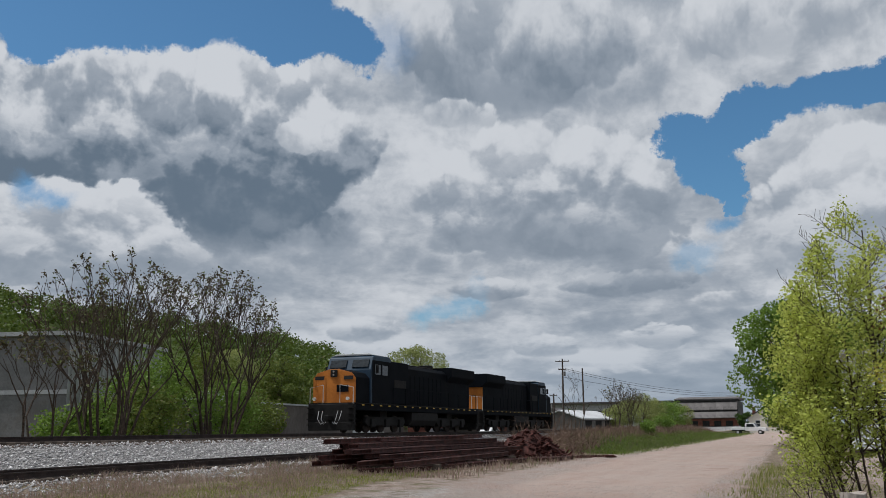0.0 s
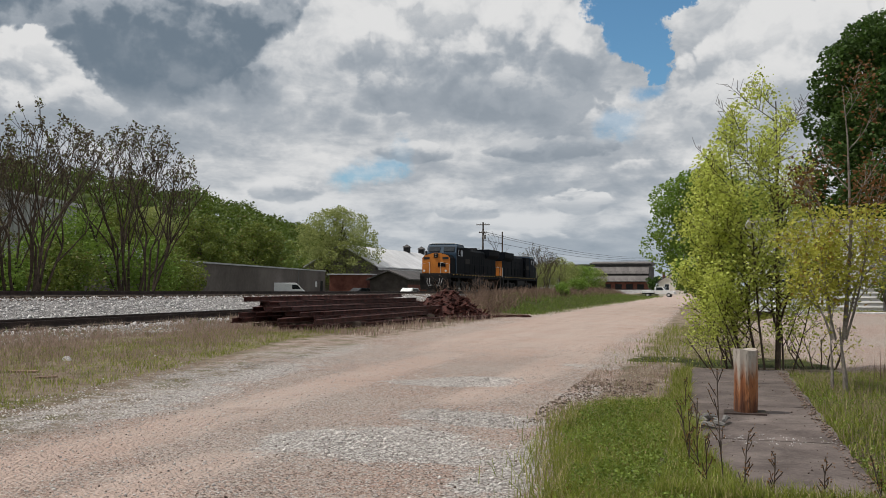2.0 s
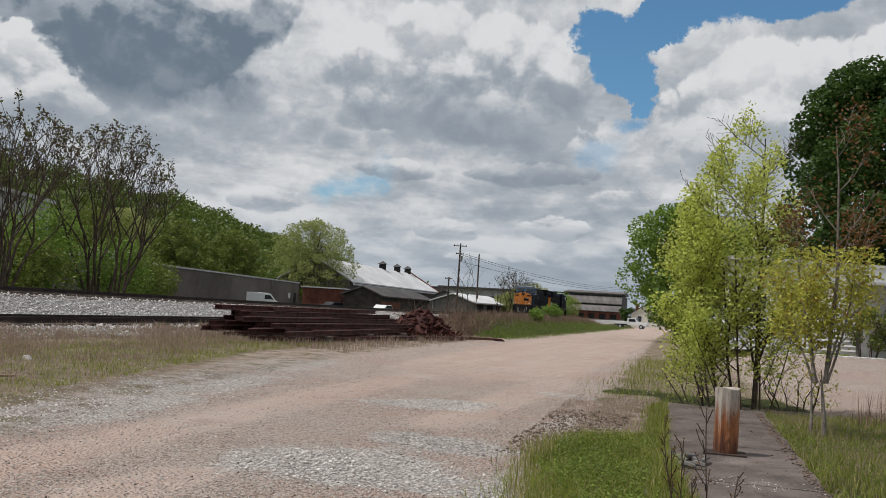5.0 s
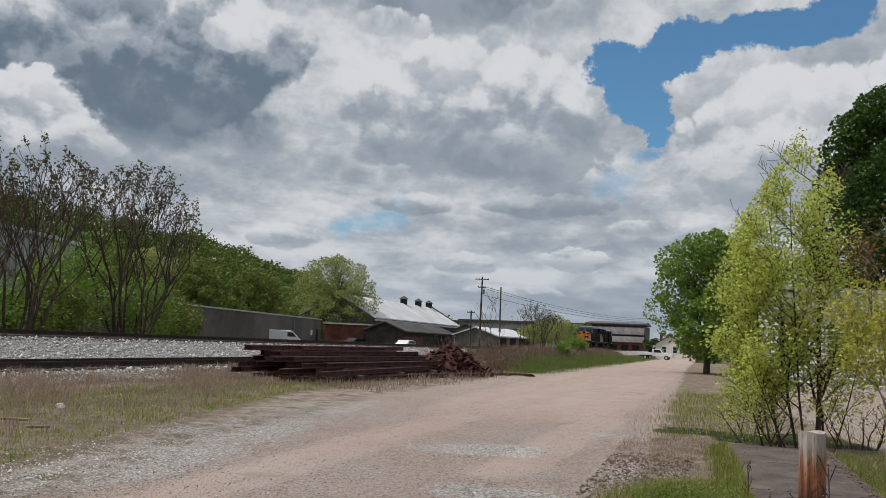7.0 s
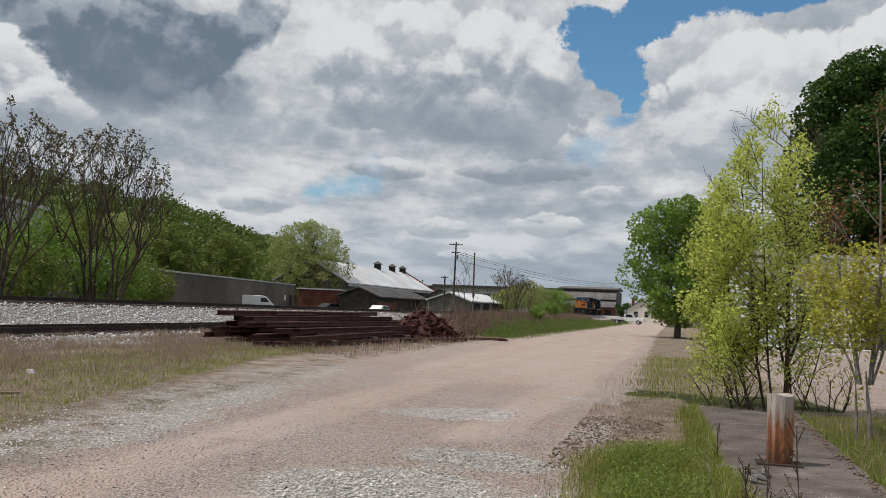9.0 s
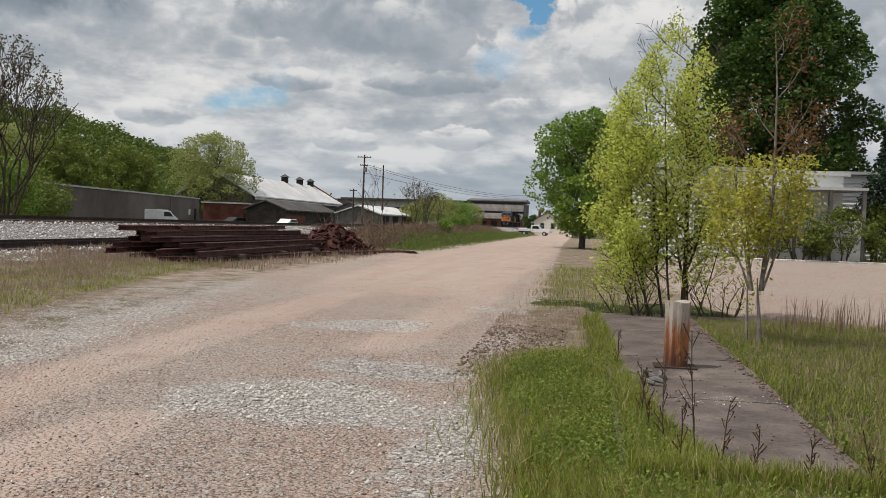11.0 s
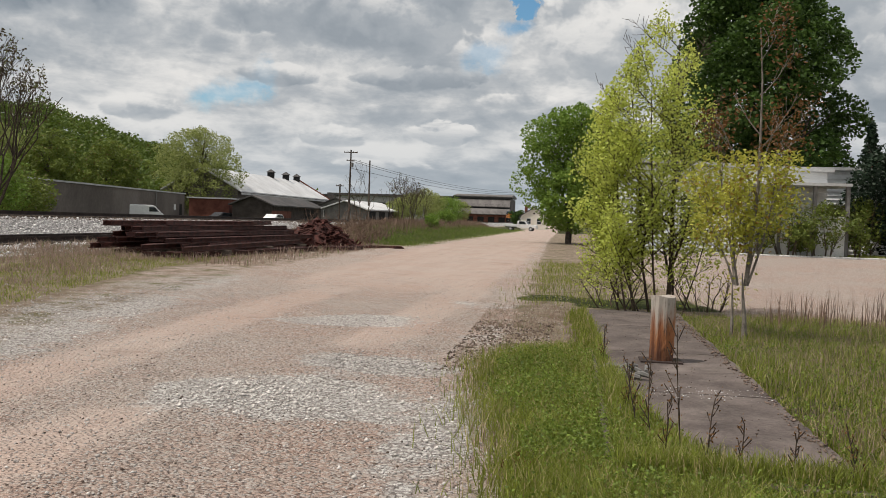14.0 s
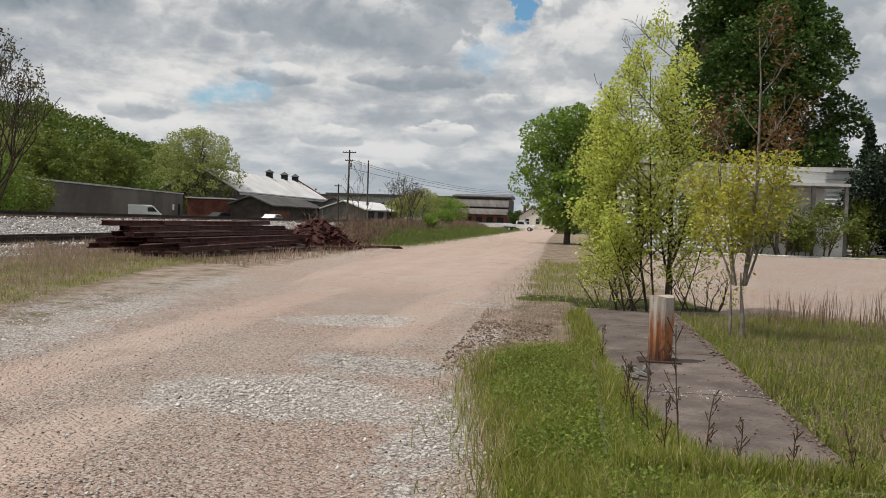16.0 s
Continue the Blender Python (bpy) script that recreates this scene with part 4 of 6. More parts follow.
def build_locomotive(label, end_mat):
    """Cab end at y = 0 facing -y, 22.3 m long, z = 0 at the rail head. Returns the thing and its wheelsets."""
    t = thing("locomotive", label, "locomotive", None, "locomotives coupled together")
    N, U, O = M["navy"], M["under"], M["orange"]
    part("frame", Shape().box(-1.5, 1.5, 0.75, 21.6, 1.30, 1.66).mesh("frame", N, bevel=0.02), t)
    part("walkway", Shape().box(-1.55, 1.55, 0.6, 21.7, 1.664, 1.72).mesh("walkway", U), t)
    # nose: wide, with a peaked top and chamfered corners
    nose = [(-1.42, 1.73), (1.42, 1.73), (1.42, 3.18), (1.15, 3.48), (0.3, 3.70), (-0.3, 3.70), (-1.15, 3.48), (-1.42, 3.18)]
    part("nose", Shape().prism(nose, 0.96, 2.7).mesh("nose", N, bevel=0.02), t, "dark low nose")
    part("nose_face", Shape().prism([(a * 0.985, 1.73 + (z - 1.73) * 0.99) for a, z in nose], 0.925, 0.958).mesh("nose_face", O, bevel=0.008), t, "yellow-orange nose front")
    cab = Shape()
    prof = [(2.705, 1.73), (5.6, 1.73), (5.6, 4.45), (5.3, 4.62), (3.3, 4.62), (3.05, 4.50), (2.705, 3.72)]
    cab.prism(prof, -1.50, 1.50, "x")
    c = part("cab", cab.mesh("cab", M["blue"], bevel=0.03), t, "blue cab")
    part("cab_roof", Shape().prism([(-1.45, 4.624), (1.45, 4.624), (1.1, 4.74), (-1.1, 4.74)], 3.2, 5.5).mesh("cab_roof", M["roofgrey"], bevel=0.02), t, "cab roof coloured pale, as if sunlit")
    for s in (-1.5085, 1.5085):
        part("cab_side", Shape().box(s - 0.006, s + 0.006, 2.9, 5.6, 1.74, 4.30).mesh("cab_side", N), t, "dark blue cab side")
    for s in (-0.75, 0.75):
        m = pose(s, 2.86, 4.10, -24.5)
        part("windscreen", Shape().box(-0.55, 0.55, -0.06, 0.02, -0.26, 0.26).mesh("windscreen", M["glass"], bevel=0.01), c, "", m)
    for s in (-1, 1):
        for y in (3.6, 4.6):
            part("side_window", Shape().box(-0.02, 0.02, -0.38, 0.38, -0.3, 0.3).mesh("side_window", M["glass"]), c, "", pose(s * 1.52, y, 3.75))
    # nose fittings
    part("nose_door", Shape().box(-1.15, -0.55, 0.895, 0.924, 1.8, 3.2).mesh("nose_door", O, bevel=0.015), t)
    part("headlight_box", Shape().box(-0.22, 0.22, 0.84, 0.924, 3.22, 3.64).mesh("headlight_box", U, bevel=0.02), t)
    for z in (3.34, 3.53):
        part("headlight", Shape().disc((0, 0.83, z), (0, 1, 0), 0.055, 0.03).mesh("headlight", M["lamp"]), t, "round headlight, unlit")
    for s in (-0.95, 0.95):
        part("number_board", Shape().box(s - 0.3, s + 0.3, 0.885, 0.924, 3.18 - 0.12, 3.18 + 0.1).mesh("number_board", M["dark"]), t, "dark number board")
        part("ditch_light", Shape().disc((s * 1.15, 0.55, 1.95), (0, 1, 0), 0.1, 0.12).mesh("ditch_light", M["handrail"]), t, "pale ditch light")
    part("emblem", Shape().box(0.18, 0.95, 0.90, 0.924, 2.35, 2.75).mesh("emblem", N), t, "dark emblem on the nose")
    # hood and radiators
    part("hood", Shape().prism([(-1.12, 1.73), (1.12, 1.73), (1.12, 4.12), (0.85, 4.36), (-0.85, 4.36), (-1.12, 4.12)], 5.61, 20.7).mesh("hood", N, bevel=0.02), t)
    part("blower_box", Shape().box(-1.46, 1.46, 5.62, 8.3, 1.74, 4.40).mesh("blower_box", N, bevel=0.05), t)
    part("radiator", Shape().prism([(-1.12, 3.55), (1.12, 3.55), (1.54, 3.95), (1.54, 4.62), (-1.54, 4.62), (-1.54, 3.95)], 15.9, 20.9).mesh("radiator", N, bevel=0.03), t, "flared radiator section")
    for y in (9.2, 11.0, 12.8):
        part("roof_hatch", Shape().box(-0.62, 0.62, y, y + 1.3, 4.365, 4.50).mesh("roof_hatch", U, bevel=0.03), t)
    part("exhaust_stack", Shape().box(-0.4, 0.4, 14.2, 15.1, 4.365, 4.72).mesh("exhaust_stack", U, bevel=0.03), t)
    hood_door = Shape().box(-0.02, 0.02, -0.36, 0.36, 0, 1.75).mesh("hood_door", N, bevel=0.008)
    for s in (-1, 1):
        for k in range(9):
            part("hood_door", hood_door, t, "", pose(s * 1.13, 8.9 + 0.78 * k, 1.95))
        part("lettering", Shape().box(s * 1.475 - 0.01, s * 1.475 + 0.01, 6.1, 7.9, 2.75, 3.25).mesh("lettering", M["under"]), t, "faded lettering on the hood")
    part("hood_end", Shape().box(-1.10, 1.10, 20.703, 20.74, 1.75, 4.05).mesh("hood_end", end_mat, bevel=0.01), t)
    # fuel tank, pilots, couplers
    part("fuel_tank", Shape().prism([(-1.45, 1.28), (1.45, 1.28), (1.45, 0.75), (1.15, 0.42), (-1.15, 0.42), (-1.45, 0.75)], 8.9, 13.4).mesh("fuel_tank", U, bevel=0.03), t)
    for y0, y1 in ((0.55, 0.8), (21.5, 21.75)):
        part("pilot", Shape().box(-1.5, 1.5, y0, y1, 0.55, 1.66).mesh("pilot", U, bevel=0.03), t)
        part("plow", Shape().prism([(-1.4, 0.14), (1.4, 0.14), (1.45, 0.62), (-1.45, 0.62)], y0 - 0.12, y1 + 0.12).mesh("plow", U, bevel=0.02), t)
        for s in (-1, 1):
            for k in range(4):
                part("step", Shape().box(s * 1.32 - 0.18, s * 1.32 + 0.18, y0 - 0.15, y1 + 0.15, 0.45 + 0.32 * k, 0.49 + 0.32 * k).mesh("step", M["under"]), t)
    part("coupler", Shape().box(-0.16, 0.16, 0.02, 0.56, 0.72, 1.0).mesh("coupler", U, bevel=0.04), t)
    part("rear_coupler", Shape().box(-0.16, 0.16, 21.75, 22.3, 0.72, 1.0).mesh("rear_coupler", U, bevel=0.04), t)
    for s in (-0.75, -0.5, 0.5, 0.75):
        part("air_hose", Shape().tube([(s, 0.5, 1.25), (s * 0.95, 0.3, 0.8), (s * 0.7, 0.32, 0.5), (s * 0.45, 0.4, 0.62)], 0.022, 6).mesh("air_hose", M["pale_metal"]), t)
    # handrails
    for s in (-1, 1):
        r = Shape()
        r.tube([(s * 1.5, 5.7, 2.75), (s * 1.5, 21.2, 2.75)], 0.02, 5)
        for k in range(9):
            y = 5.9 + 1.9 * k
            r.tube([(s * 1.5, y, 1.7), (s * 1.5, y, 2.75)], 0.02, 5)
        part("side_rail", r.mesh("side_rail", N), t)
        e = Shape().tube([(s * 1.42, 0.62, 0.9), (s * 1.42, 0.62, 2.6), (s * 0.55, 0.62, 2.75), (s * 0.55, 0.62, 1.7)], 0.024, 6)
        part("end_rail", e.mesh("end_rail", M["handrail"]), t, "pale end handrail")
        e = Shape().tube([(s * 1.42, 21.72, 0.9), (s * 1.42, 21.72, 2.7), (s * 0.5, 21.72, 2.8), (s * 0.5, 21.72, 1.7)], 0.03, 6)
        part("end_rail", e.mesh("end_rail", M["handrail"]), t, "pale end handrail")
        dash = Shape().box(-0.01, 0.01, -0.14, 0.14, -0.035, 0.035).mesh("reflector", M["yellow"])
        for k in range(17):
            part("reflector", dash, t, "small yellow reflector", pose(s * 1.565, 1.6 + 1.2 * k, 1.6))
        part("mirror", Shape().box(s * 1.72 - 0.1, s * 1.72 + 0.1, 3.1, 3.15, 3.5, 4.0).mesh("mirror", U, bevel=0.02), t)
    # bogies and wheelsets
    for y0 in (5.55, 16.75):
        b = Shape()
        for s in (-1, 1):
            b.prism([(y0 - 2.9, 0.62), (y0 - 2.6, 0.42), (y0 + 2.6, 0.42), (y0 + 2.9, 0.62), (y0 + 2.7, 0.95), (y0 - 2.7, 0.95)], s * 1.08 - 0.1, s * 1.08 + 0.1, "x")
            for dy in (-2.0, 0.0, 2.0):
                b.box(s * 1.22 - 0.1, s * 1.22 + 0.1, y0 + dy - 0.28, y0 + dy + 0.28, 0.32, 0.82)
        b.box(-1.0, 1.0, y0 - 0.5, y0 + 0.5, 0.7, 1.30)
        part("bogie", b.mesh("bogie", U, bevel=0.02), t)
    ws = Shape()
    for s in (-0.7535, 0.7535):
        ws.disc((s, 0, 0), (1, 0, 0), 0.53, 0.14, 20)
        ws.box(s - 0.085, s + 0.085, -0.40, 0.40, -0.05, 0.05)
    ws.tube([(-0.8, 0, 0), (0.8, 0, 0)], 0.09, 8)
    me = ws.mesh("wheelset", M["rail"])
    wheels = [part("wheelset", me, t, "", pose(0, y, 0.532)) for y in AXLES]
    return t, wheels


# ---- parked vehicles ----
def build_pickup(m):
    t = thing("pickup_truck", "white pickup truck with a flat bed parked by the road", "truck", m)
    W = M["carwhite"]
    # length along x, front at +x
    body = [(-0.55, 0.55), (2.75, 0.55), (2.78, 0.95), (2.6, 1.08), (1.35, 1.16), (0.85, 1.78), (-0.35, 1.82), (-0.55, 1.7)]
    b = part("body", Shape().prism(body, -0.92, 0.92, "y").mesh("body", W, bevel=0.05), t)
    part("side_glass", Shape().prism([(-0.3, 1.2), (1.05, 1.2), (0.72, 1.68), (-0.25, 1.7)], -0.93, 0.93).mesh("side_glass", M["glass"]), t, "dark side windows")
    part("windscreen", Shape().box(-0.42, 0.42, -0.8, 0.8, -0.01, 0.03).mesh("windscreen", M["glass"]), t, "", pose(1.12, 0, 1.48, 0, 51))
    part("bed", Shape().box(-2.75, -0.6, -0.98, 0.98, 0.72, 1.18).mesh("bed", W, bevel=0.03), t)
    part("bed_floor", Shape().box(-2.7, -0.65, -0.9, 0.9, 0.55, 0.72).mesh("bed_floor", M["under"]), t)
    part("bumper", Shape().box(2.74, 2.92, -0.92, 0.92, 0.5, 0.72).mesh("bumper", M["pale_metal"], bevel=0.03), t)
    for y in (-0.65, 0.65):
        part("headlight", Shape().box(2.76, 2.83, y - 0.18, y + 0.18, 0.78, 0.95).mesh("headlight", M["roofgrey"]), t)
    for x in (-1.75, 1.85):
        for y in (-0.86, 0.86):
            w = part("wheel", Shape().disc((0, 0, 0), (0, 1, 0), 0.37, 0.24, 18).mesh("wheel", M["tyre"], bevel=0.02), t, "", pose(x, y, 0.37))
            part("rim", Shape().disc((0, 0, 0), (0, 1, 0), 0.21, 0.26, 14).mesh("rim", M["pale_metal"]), w)
    return t


def build_van(m):
    t = thing("van", "white panel van parked by the warehouse wall", "van", m)
    body = [(-2.6, 0.35), (2.55, 0.35), (2.6, 0.95), (2.3, 1.15), (1.55, 1.9), (1.2, 2.05), (-2.5, 2.05), (-2.62, 1.9)]
    part("body", Shape().prism(body, -0.95, 0.95).mesh("body", M["carwhite"], bevel=0.06), t)
    part("side_glass", Shape().prism([(0.75, 1.25), (1.95, 1.25), (1.45, 1.78), (0.75, 1.8)], -0.96, 0.96).mesh("side_glass", M["glass"]), t, "dark cab windows")
    part("windscreen", Shape().box(-0.45, 0.45, -0.82, 0.82, 0.0, 0.03).mesh("windscreen", M["glass"]), t, "", pose(1.93, 0, 1.53, 0, 45))
    for x in (-1.7, 1.75):
        for y in (-0.88, 0.88):
            w = part("wheel", Shape().disc((0, 0, 0), (0, 1, 0), 0.35, 0.22, 16).mesh("wheel", M["tyre"]), t, "", pose(x, y, 0.35))
            part("rim", Shape().disc((0, 0, 0), (0, 1, 0), 0.2, 0.24, 12).mesh("rim", M["pale_metal"]), w)
    return t


def build_car(m, paint, label):
    t = thing("car", label, "car", m)
    body = [(-2.2, 0.3), (2.2, 0.3), (2.25, 0.7), (1.3, 0.92), (0.7, 1.38), (-1.1, 1.42), (-1.8, 0.98), (-2.25, 0.9)]
    part("body", Shape().prism(body, -0.86, 0.86).mesh("body", paint, bevel=0.05), t)
    part("side_glass", Shape().prism([(-1.35, 0.98), (1.0, 0.95), (0.62, 1.3), (-1.0, 1.34)], -0.87, 0.87).mesh("side_glass", M["glass"]), t, "dark side windows")
    for x in (-1.4, 1.4):
        for y in (-0.78, 0.78):
            part("wheel", Shape().disc((0, 0, 0), (0, 1, 0), 0.32, 0.2, 14).mesh("wheel", M["tyre"]), t, "", pose(x, y, 0.32))
    return t


# ---- stacked rails and scrap ----
def lay_rail(p, q, z, tilt, group="stacked old rails", label="long rusty old rail in the stack"):
    """One loose rail from plan point p to q with its foot at height z."""
    a, b = Vector((*p, z[0])), Vector((*q, z[1]))
    L = (b - a).length
    ob = new("rail", Shape().prism(rail_outline(0.17, 0.075, 0.15), 0, L).mesh("loose_rail", M["rust"]))
    d = (b - a).normalized()
    ob.matrix_world = Matrix.Translation(a) @ Euler((math.asin(d.z), 0, math.atan2(-d.x, d.y))).to_matrix().to_4x4() @ pose(0, 0, 0, 0, tilt, 0)
    return tagged(ob, label, "rail", group)


def build_rail_stack():
    r = random.Random(5)
    for y in (29.6, 34.0, 38.4):
        b = new("timber", Shape().box(0, 4.0, -0.12, 0.12, 0, 0.2).mesh("timber", M["tie"], bevel=0.015))
        b.matrix_world = pose(-15.6, y, float(ground_height(-14.2, y)) + 0.01, 0, 0, r.uniform(-3, 3))
        tagged(b, "old dark timber under the stacked rails", "timber", "timbers under the rails")
    base = float(ground_height(-14.2, 33)) + 0.22
    for layer in range(5):
        n = (16, 11, 8, 5, 3)[layer]
        for k in range(n):
            x = -15.4 + 0.05 * layer + 0.232 * k + r.uniform(-0.06, 0.06)
            y0 = 28.6 + 0.35 * layer + r.uniform(-2.4, 2.0)
            y1 = y0 + r.uniform(10.2, 13.0)
            z = base + 0.182 * layer
            fan = r.uniform(-0.55, 0.75)
            lay_rail((x, y0), (x + fan, y1), (z + r.uniform(0, 0.006), z + r.uniform(0, 0.02)), r.choice((0, 5, -6, 12, -14, 180)))
    # loose ones spread at the road side, skewed
    for p, q in (((-12.45, 26.9), (-11.3, 37.5)), ((-12.1, 27.6), (-10.9, 38.6)), ((-12.8, 27.0), (-11.9, 39.5)), ((-12.6, 28.4), (-12.1, 40.2)), ((-12.2, 30.0), (-10.7, 40.4)), ((-13.3, 26.6), (-12.8, 27.9))):
        z0, z1 = (float(ground_height(*c)) + 0.015 for c in (p, q))
        lay_rail(p, q, (z0 + r.uniform(0, 0.02), z1 + r.uniform(0, 0.02)), 0, "loose rails beside the stack", "loose rusty rail lying skewed on the gravel")
    for k in range(3):
        x = -10.9 + 0.28 * k
        lay_rail((x, 38.5 + 0.3 * k), (x + 0.5, 41.4 + 0.3 * k), (0.03, 0.03), 0, "loose rails beside the stack", "short rusty rail piece on the gravel")


def build_scrap_heap():
    c = Vector((-12.5, 43.6))
    heap = thing("scrap_heap", "heap of rusty track plates and spikes", "scrap heap", pose(c.x, c.y, 0.05))
    r = np.random.default_rng(11)
    n = 30
    v, f = [(0, 0, 1.28)], []
    rings = 7
    for i in range(1, rings + 1):
        for k in range(n):
            a = 2 * math.pi * k / n
            q = i / rings
            h = 1.3 * (1 - q ** 1.35) + 0.1 * math.sin(5 * a + 3 * q)
            v.append((1.95 * q * math.cos(a) * (1 + 0.1 * math.sin(3 * a)), 2.3 * q * math.sin(a), max(h, 0) + r.uniform(-0.05, 0.05) - (0.15 if i == rings else 0)))
    f += [(0, 1 + k, 1 + (k + 1) % n) for k in range(n)]
    for i in range(rings - 1):
        o = 1 + i * n
        f += [(o + k, o + n + k, o + n + (k + 1) % n, o + (k + 1) % n) for k in range(n)]
    part("core", mesh_of("core", v, f, M["scrap"]), heap)
    plate = [Shape().box(-0.19, 0.19, -0.10, 0.10, -0.014, 0.014).box(-0.06, 0.06, -0.095, 0.095, 0.014, 0.034).mesh("plate", M["scrap"]),
             Shape().box(-0.34, 0.34, -0.05, 0.05, -0.018, 0.018).mesh("joint_bar", M["scrap"]),
             Shape().box(-0.012, 0.012, -0.1, 0.1, -0.012, 0.012).box(-0.025, 0.025, 0.1, 0.125, -0.02, 0.02).mesh("spike", M["scrap"])]
    for k in range(290):
        a, q = r.uniform(0, 6.283), math.sqrt(r.uniform(0.0, 1.12))
        x, y = 1.95 * q * math.cos(a), 2.3 * q * math.sin(a)
        z = max(1.3 * (1 - min(q, 1) ** 1.35), 0) + r.uniform(0.0, 0.10)
        me = plate[int(r.choice(3, p=(0.6, 0.3, 0.1)))]
        part(me.name.split(".")[0], me, heap, "", pose(x, y, z, r.uniform(-40, 40), r.uniform(-40, 40), r.uniform(0, 360)))
    # flat pieces trailing off beside the heap
    for k in range(12):
        s = r.uniform(0.35, 0.9)
        ob = new("scrap_plate", Shape().box(-s / 2, s / 2, -0.14, 0.14, 0, 0.05).box(-s / 2, s / 2, -0.03, 0.03, 0.05, 0.09).mesh("scrap_plate", M["scrap"]))
        x, y = -10.8 + 0.17 * k + r.uniform(-0.2, 0.2), 43.5 + 0.28 * k + r.uniform(-0.8, 0.8)
        ob.matrix_world = pose(x, y, float(ground_height(x, y)) + 0.006, 0, 0, r.uniform(-70, 70))
        tagged(ob, "flat rusty scrap plate lying on the gravel", "scrap plate", "scrap plates by the heap")


# ---- slab, post and what lies on it ----
def build_slab():
    t = thing("concrete_slab", "weathered cracked concrete slab in the grass", "slab", pose(1.09, 10.95, 0, 0, 0, -0.3), kind="structure")
    r = np.random.default_rng(3)
    ys = [-5.5, -2.55, 0.1, 2.9, 5.3]
    for a, b in zip(ys, ys[1:]):
        bm = bmesh.new()
        nx, ny = 8, 10
        top = [[bm.verts.new((-0.79 + 1.58 * i / nx + r.uniform(-0.02, 0.02) * (i in (0, nx)), a + 0.012 + (b - a - 0.024) * j / ny, 0.085 + r.uniform(-0.003, 0.003))) for i in range(nx + 1)] for j in range(ny + 1)]
        for j in range(ny):
            for i in range(nx):
                bm.faces.new((top[j][i], top[j][i + 1], top[j + 1][i + 1], top[j + 1][i]))
        ex = bmesh.ops.extrude_face_region(bm, geom=bm.faces[:])
        for v in [g for g in ex["geom"] if isinstance(g, bmesh.types.BMVert)]:
            v.co.z = -0.12
        bmesh.ops.recalc_face_normals(bm, faces=bm.faces)
        me = bpy.data.meshes.new("panel")
        bm.to_mesh(me)
        bm.free()
        me.materials.append(M["slab"])
        part("panel", me, t)


def build_post():
    s = new("timber_post")
    s.matrix_world = pose(1.06, 10.35, 0.085, 0, 0, 0)
    tagged(s, "weathered round timber post with orange-brown rot", "post")
    r = np.random.default_rng(2)
    v, f, n, rings = [], [], 28, 14
    for j in range(rings + 1):
        z = 0.735 * j / rings
        for k in range(n):
            a = 2 * math.pi * k / n
            rad = 0.134 + 0.004 * math.sin(3 * a + 1) + 0.006 * math.sin(9 * a + 2 * math.sin(z * 4)) + r.uniform(-0.0025, 0.0025)
            rad -= 0.012 * max(0, math.sin(a * 2.0 + 0.6)) * (1 - z)
            v.append((rad * math.cos(a), rad * math.sin(a), z + (0.012 * math.sin(2 * a) if j == rings else 0)))
    for j in range(rings):
        f += [(j * n + k, j * n + (k + 1) % n, (j + 1) * n + (k + 1) % n, (j + 1) * n + k) for k in range(n)]
    f.append(tuple(rings * n + k for k in range(n)))
    f.append(tuple(range(n - 1, -1, -1)))
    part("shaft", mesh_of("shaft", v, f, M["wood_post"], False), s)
    part("base_plate", Shape().box(-0.24, 0.22, -0.2, 0.16, 0.0, 0.018).mesh("base_plate", M["rail"]), s, "dark rusty base plate")
    # broken timber and chips on the slab
    for k in range(9):
        x, y = 0.62 + r.uniform(-0.2, 0.3), 9.2 + r.uniform(-0.25, 0.3)
        L = r.uniform(0.12, 0.36)
        c = Shape().tube([(-L / 2, 0, 0.028), (0, 0.01, 0.045), (L / 2, 0, 0.03)], [0.02, 0.03, 0.018], 6).mesh("wood_chunk", M["grey_board"])
        ob = new("wood_chunk", c)
        ob.matrix_world = pose(x, y, 0.085 + 0.02 * (k % 3), 0, 0, r.uniform(0, 180))
        tagged(ob, "grey broken wood piece lying on the slab", "wood", "broken wood on the slab")


def build_small_things():
    r = random.Random(4)
    rock = Shape().add([(-0.16, -0.1, 0), (0.15, -0.12, 0), (0.18, 0.1, 0), (-0.12, 0.13, 0), (-0.10, -0.06, 0.13), (0.09, -0.07, 0.16), (0.10, 0.05, 0.12), (-0.07, 0.07, 0.15)],
                       [(3, 2, 1, 0), (4, 5, 6, 7), (0, 1, 5, 4), (1, 2, 6, 5), (2, 3, 7, 6), (3, 0, 4, 7)]).mesh("rock", M["stone"], bevel=0.02)
    for x, y, s, a in ((-11.8, 14.5, 0.62, 10), (-12.6, 12.6, 0.3, 80), (-10.9, 16.2, 0.3, 40)):
        ob = new("rock", rock)
        ob.matrix_world = pose(x, y, float(ground_height(x, y)) - 0.01, 0, 0, a) @ Matrix.Scale(s, 4)
        tagged(ob, "pale broken rock lying in the dry grass", "rock", "pale rocks in the grass")
    for x, y, w, a in ((-10.8, 12.2, 0.5, 12), (-9.9, 11.7, 0.35, 60)):
        ob = new("board", Shape().box(-w / 2, w / 2, -0.07, 0.07, 0, 0.03).mesh("board", M["dead"], bevel=0.004))
        ob.matrix_world = pose(x, y, float(ground_height(x, y)) + 0.004, 0, 0, a)
        tagged(ob, "short grey board lying on the gravel", "board", "boards on the gravel")


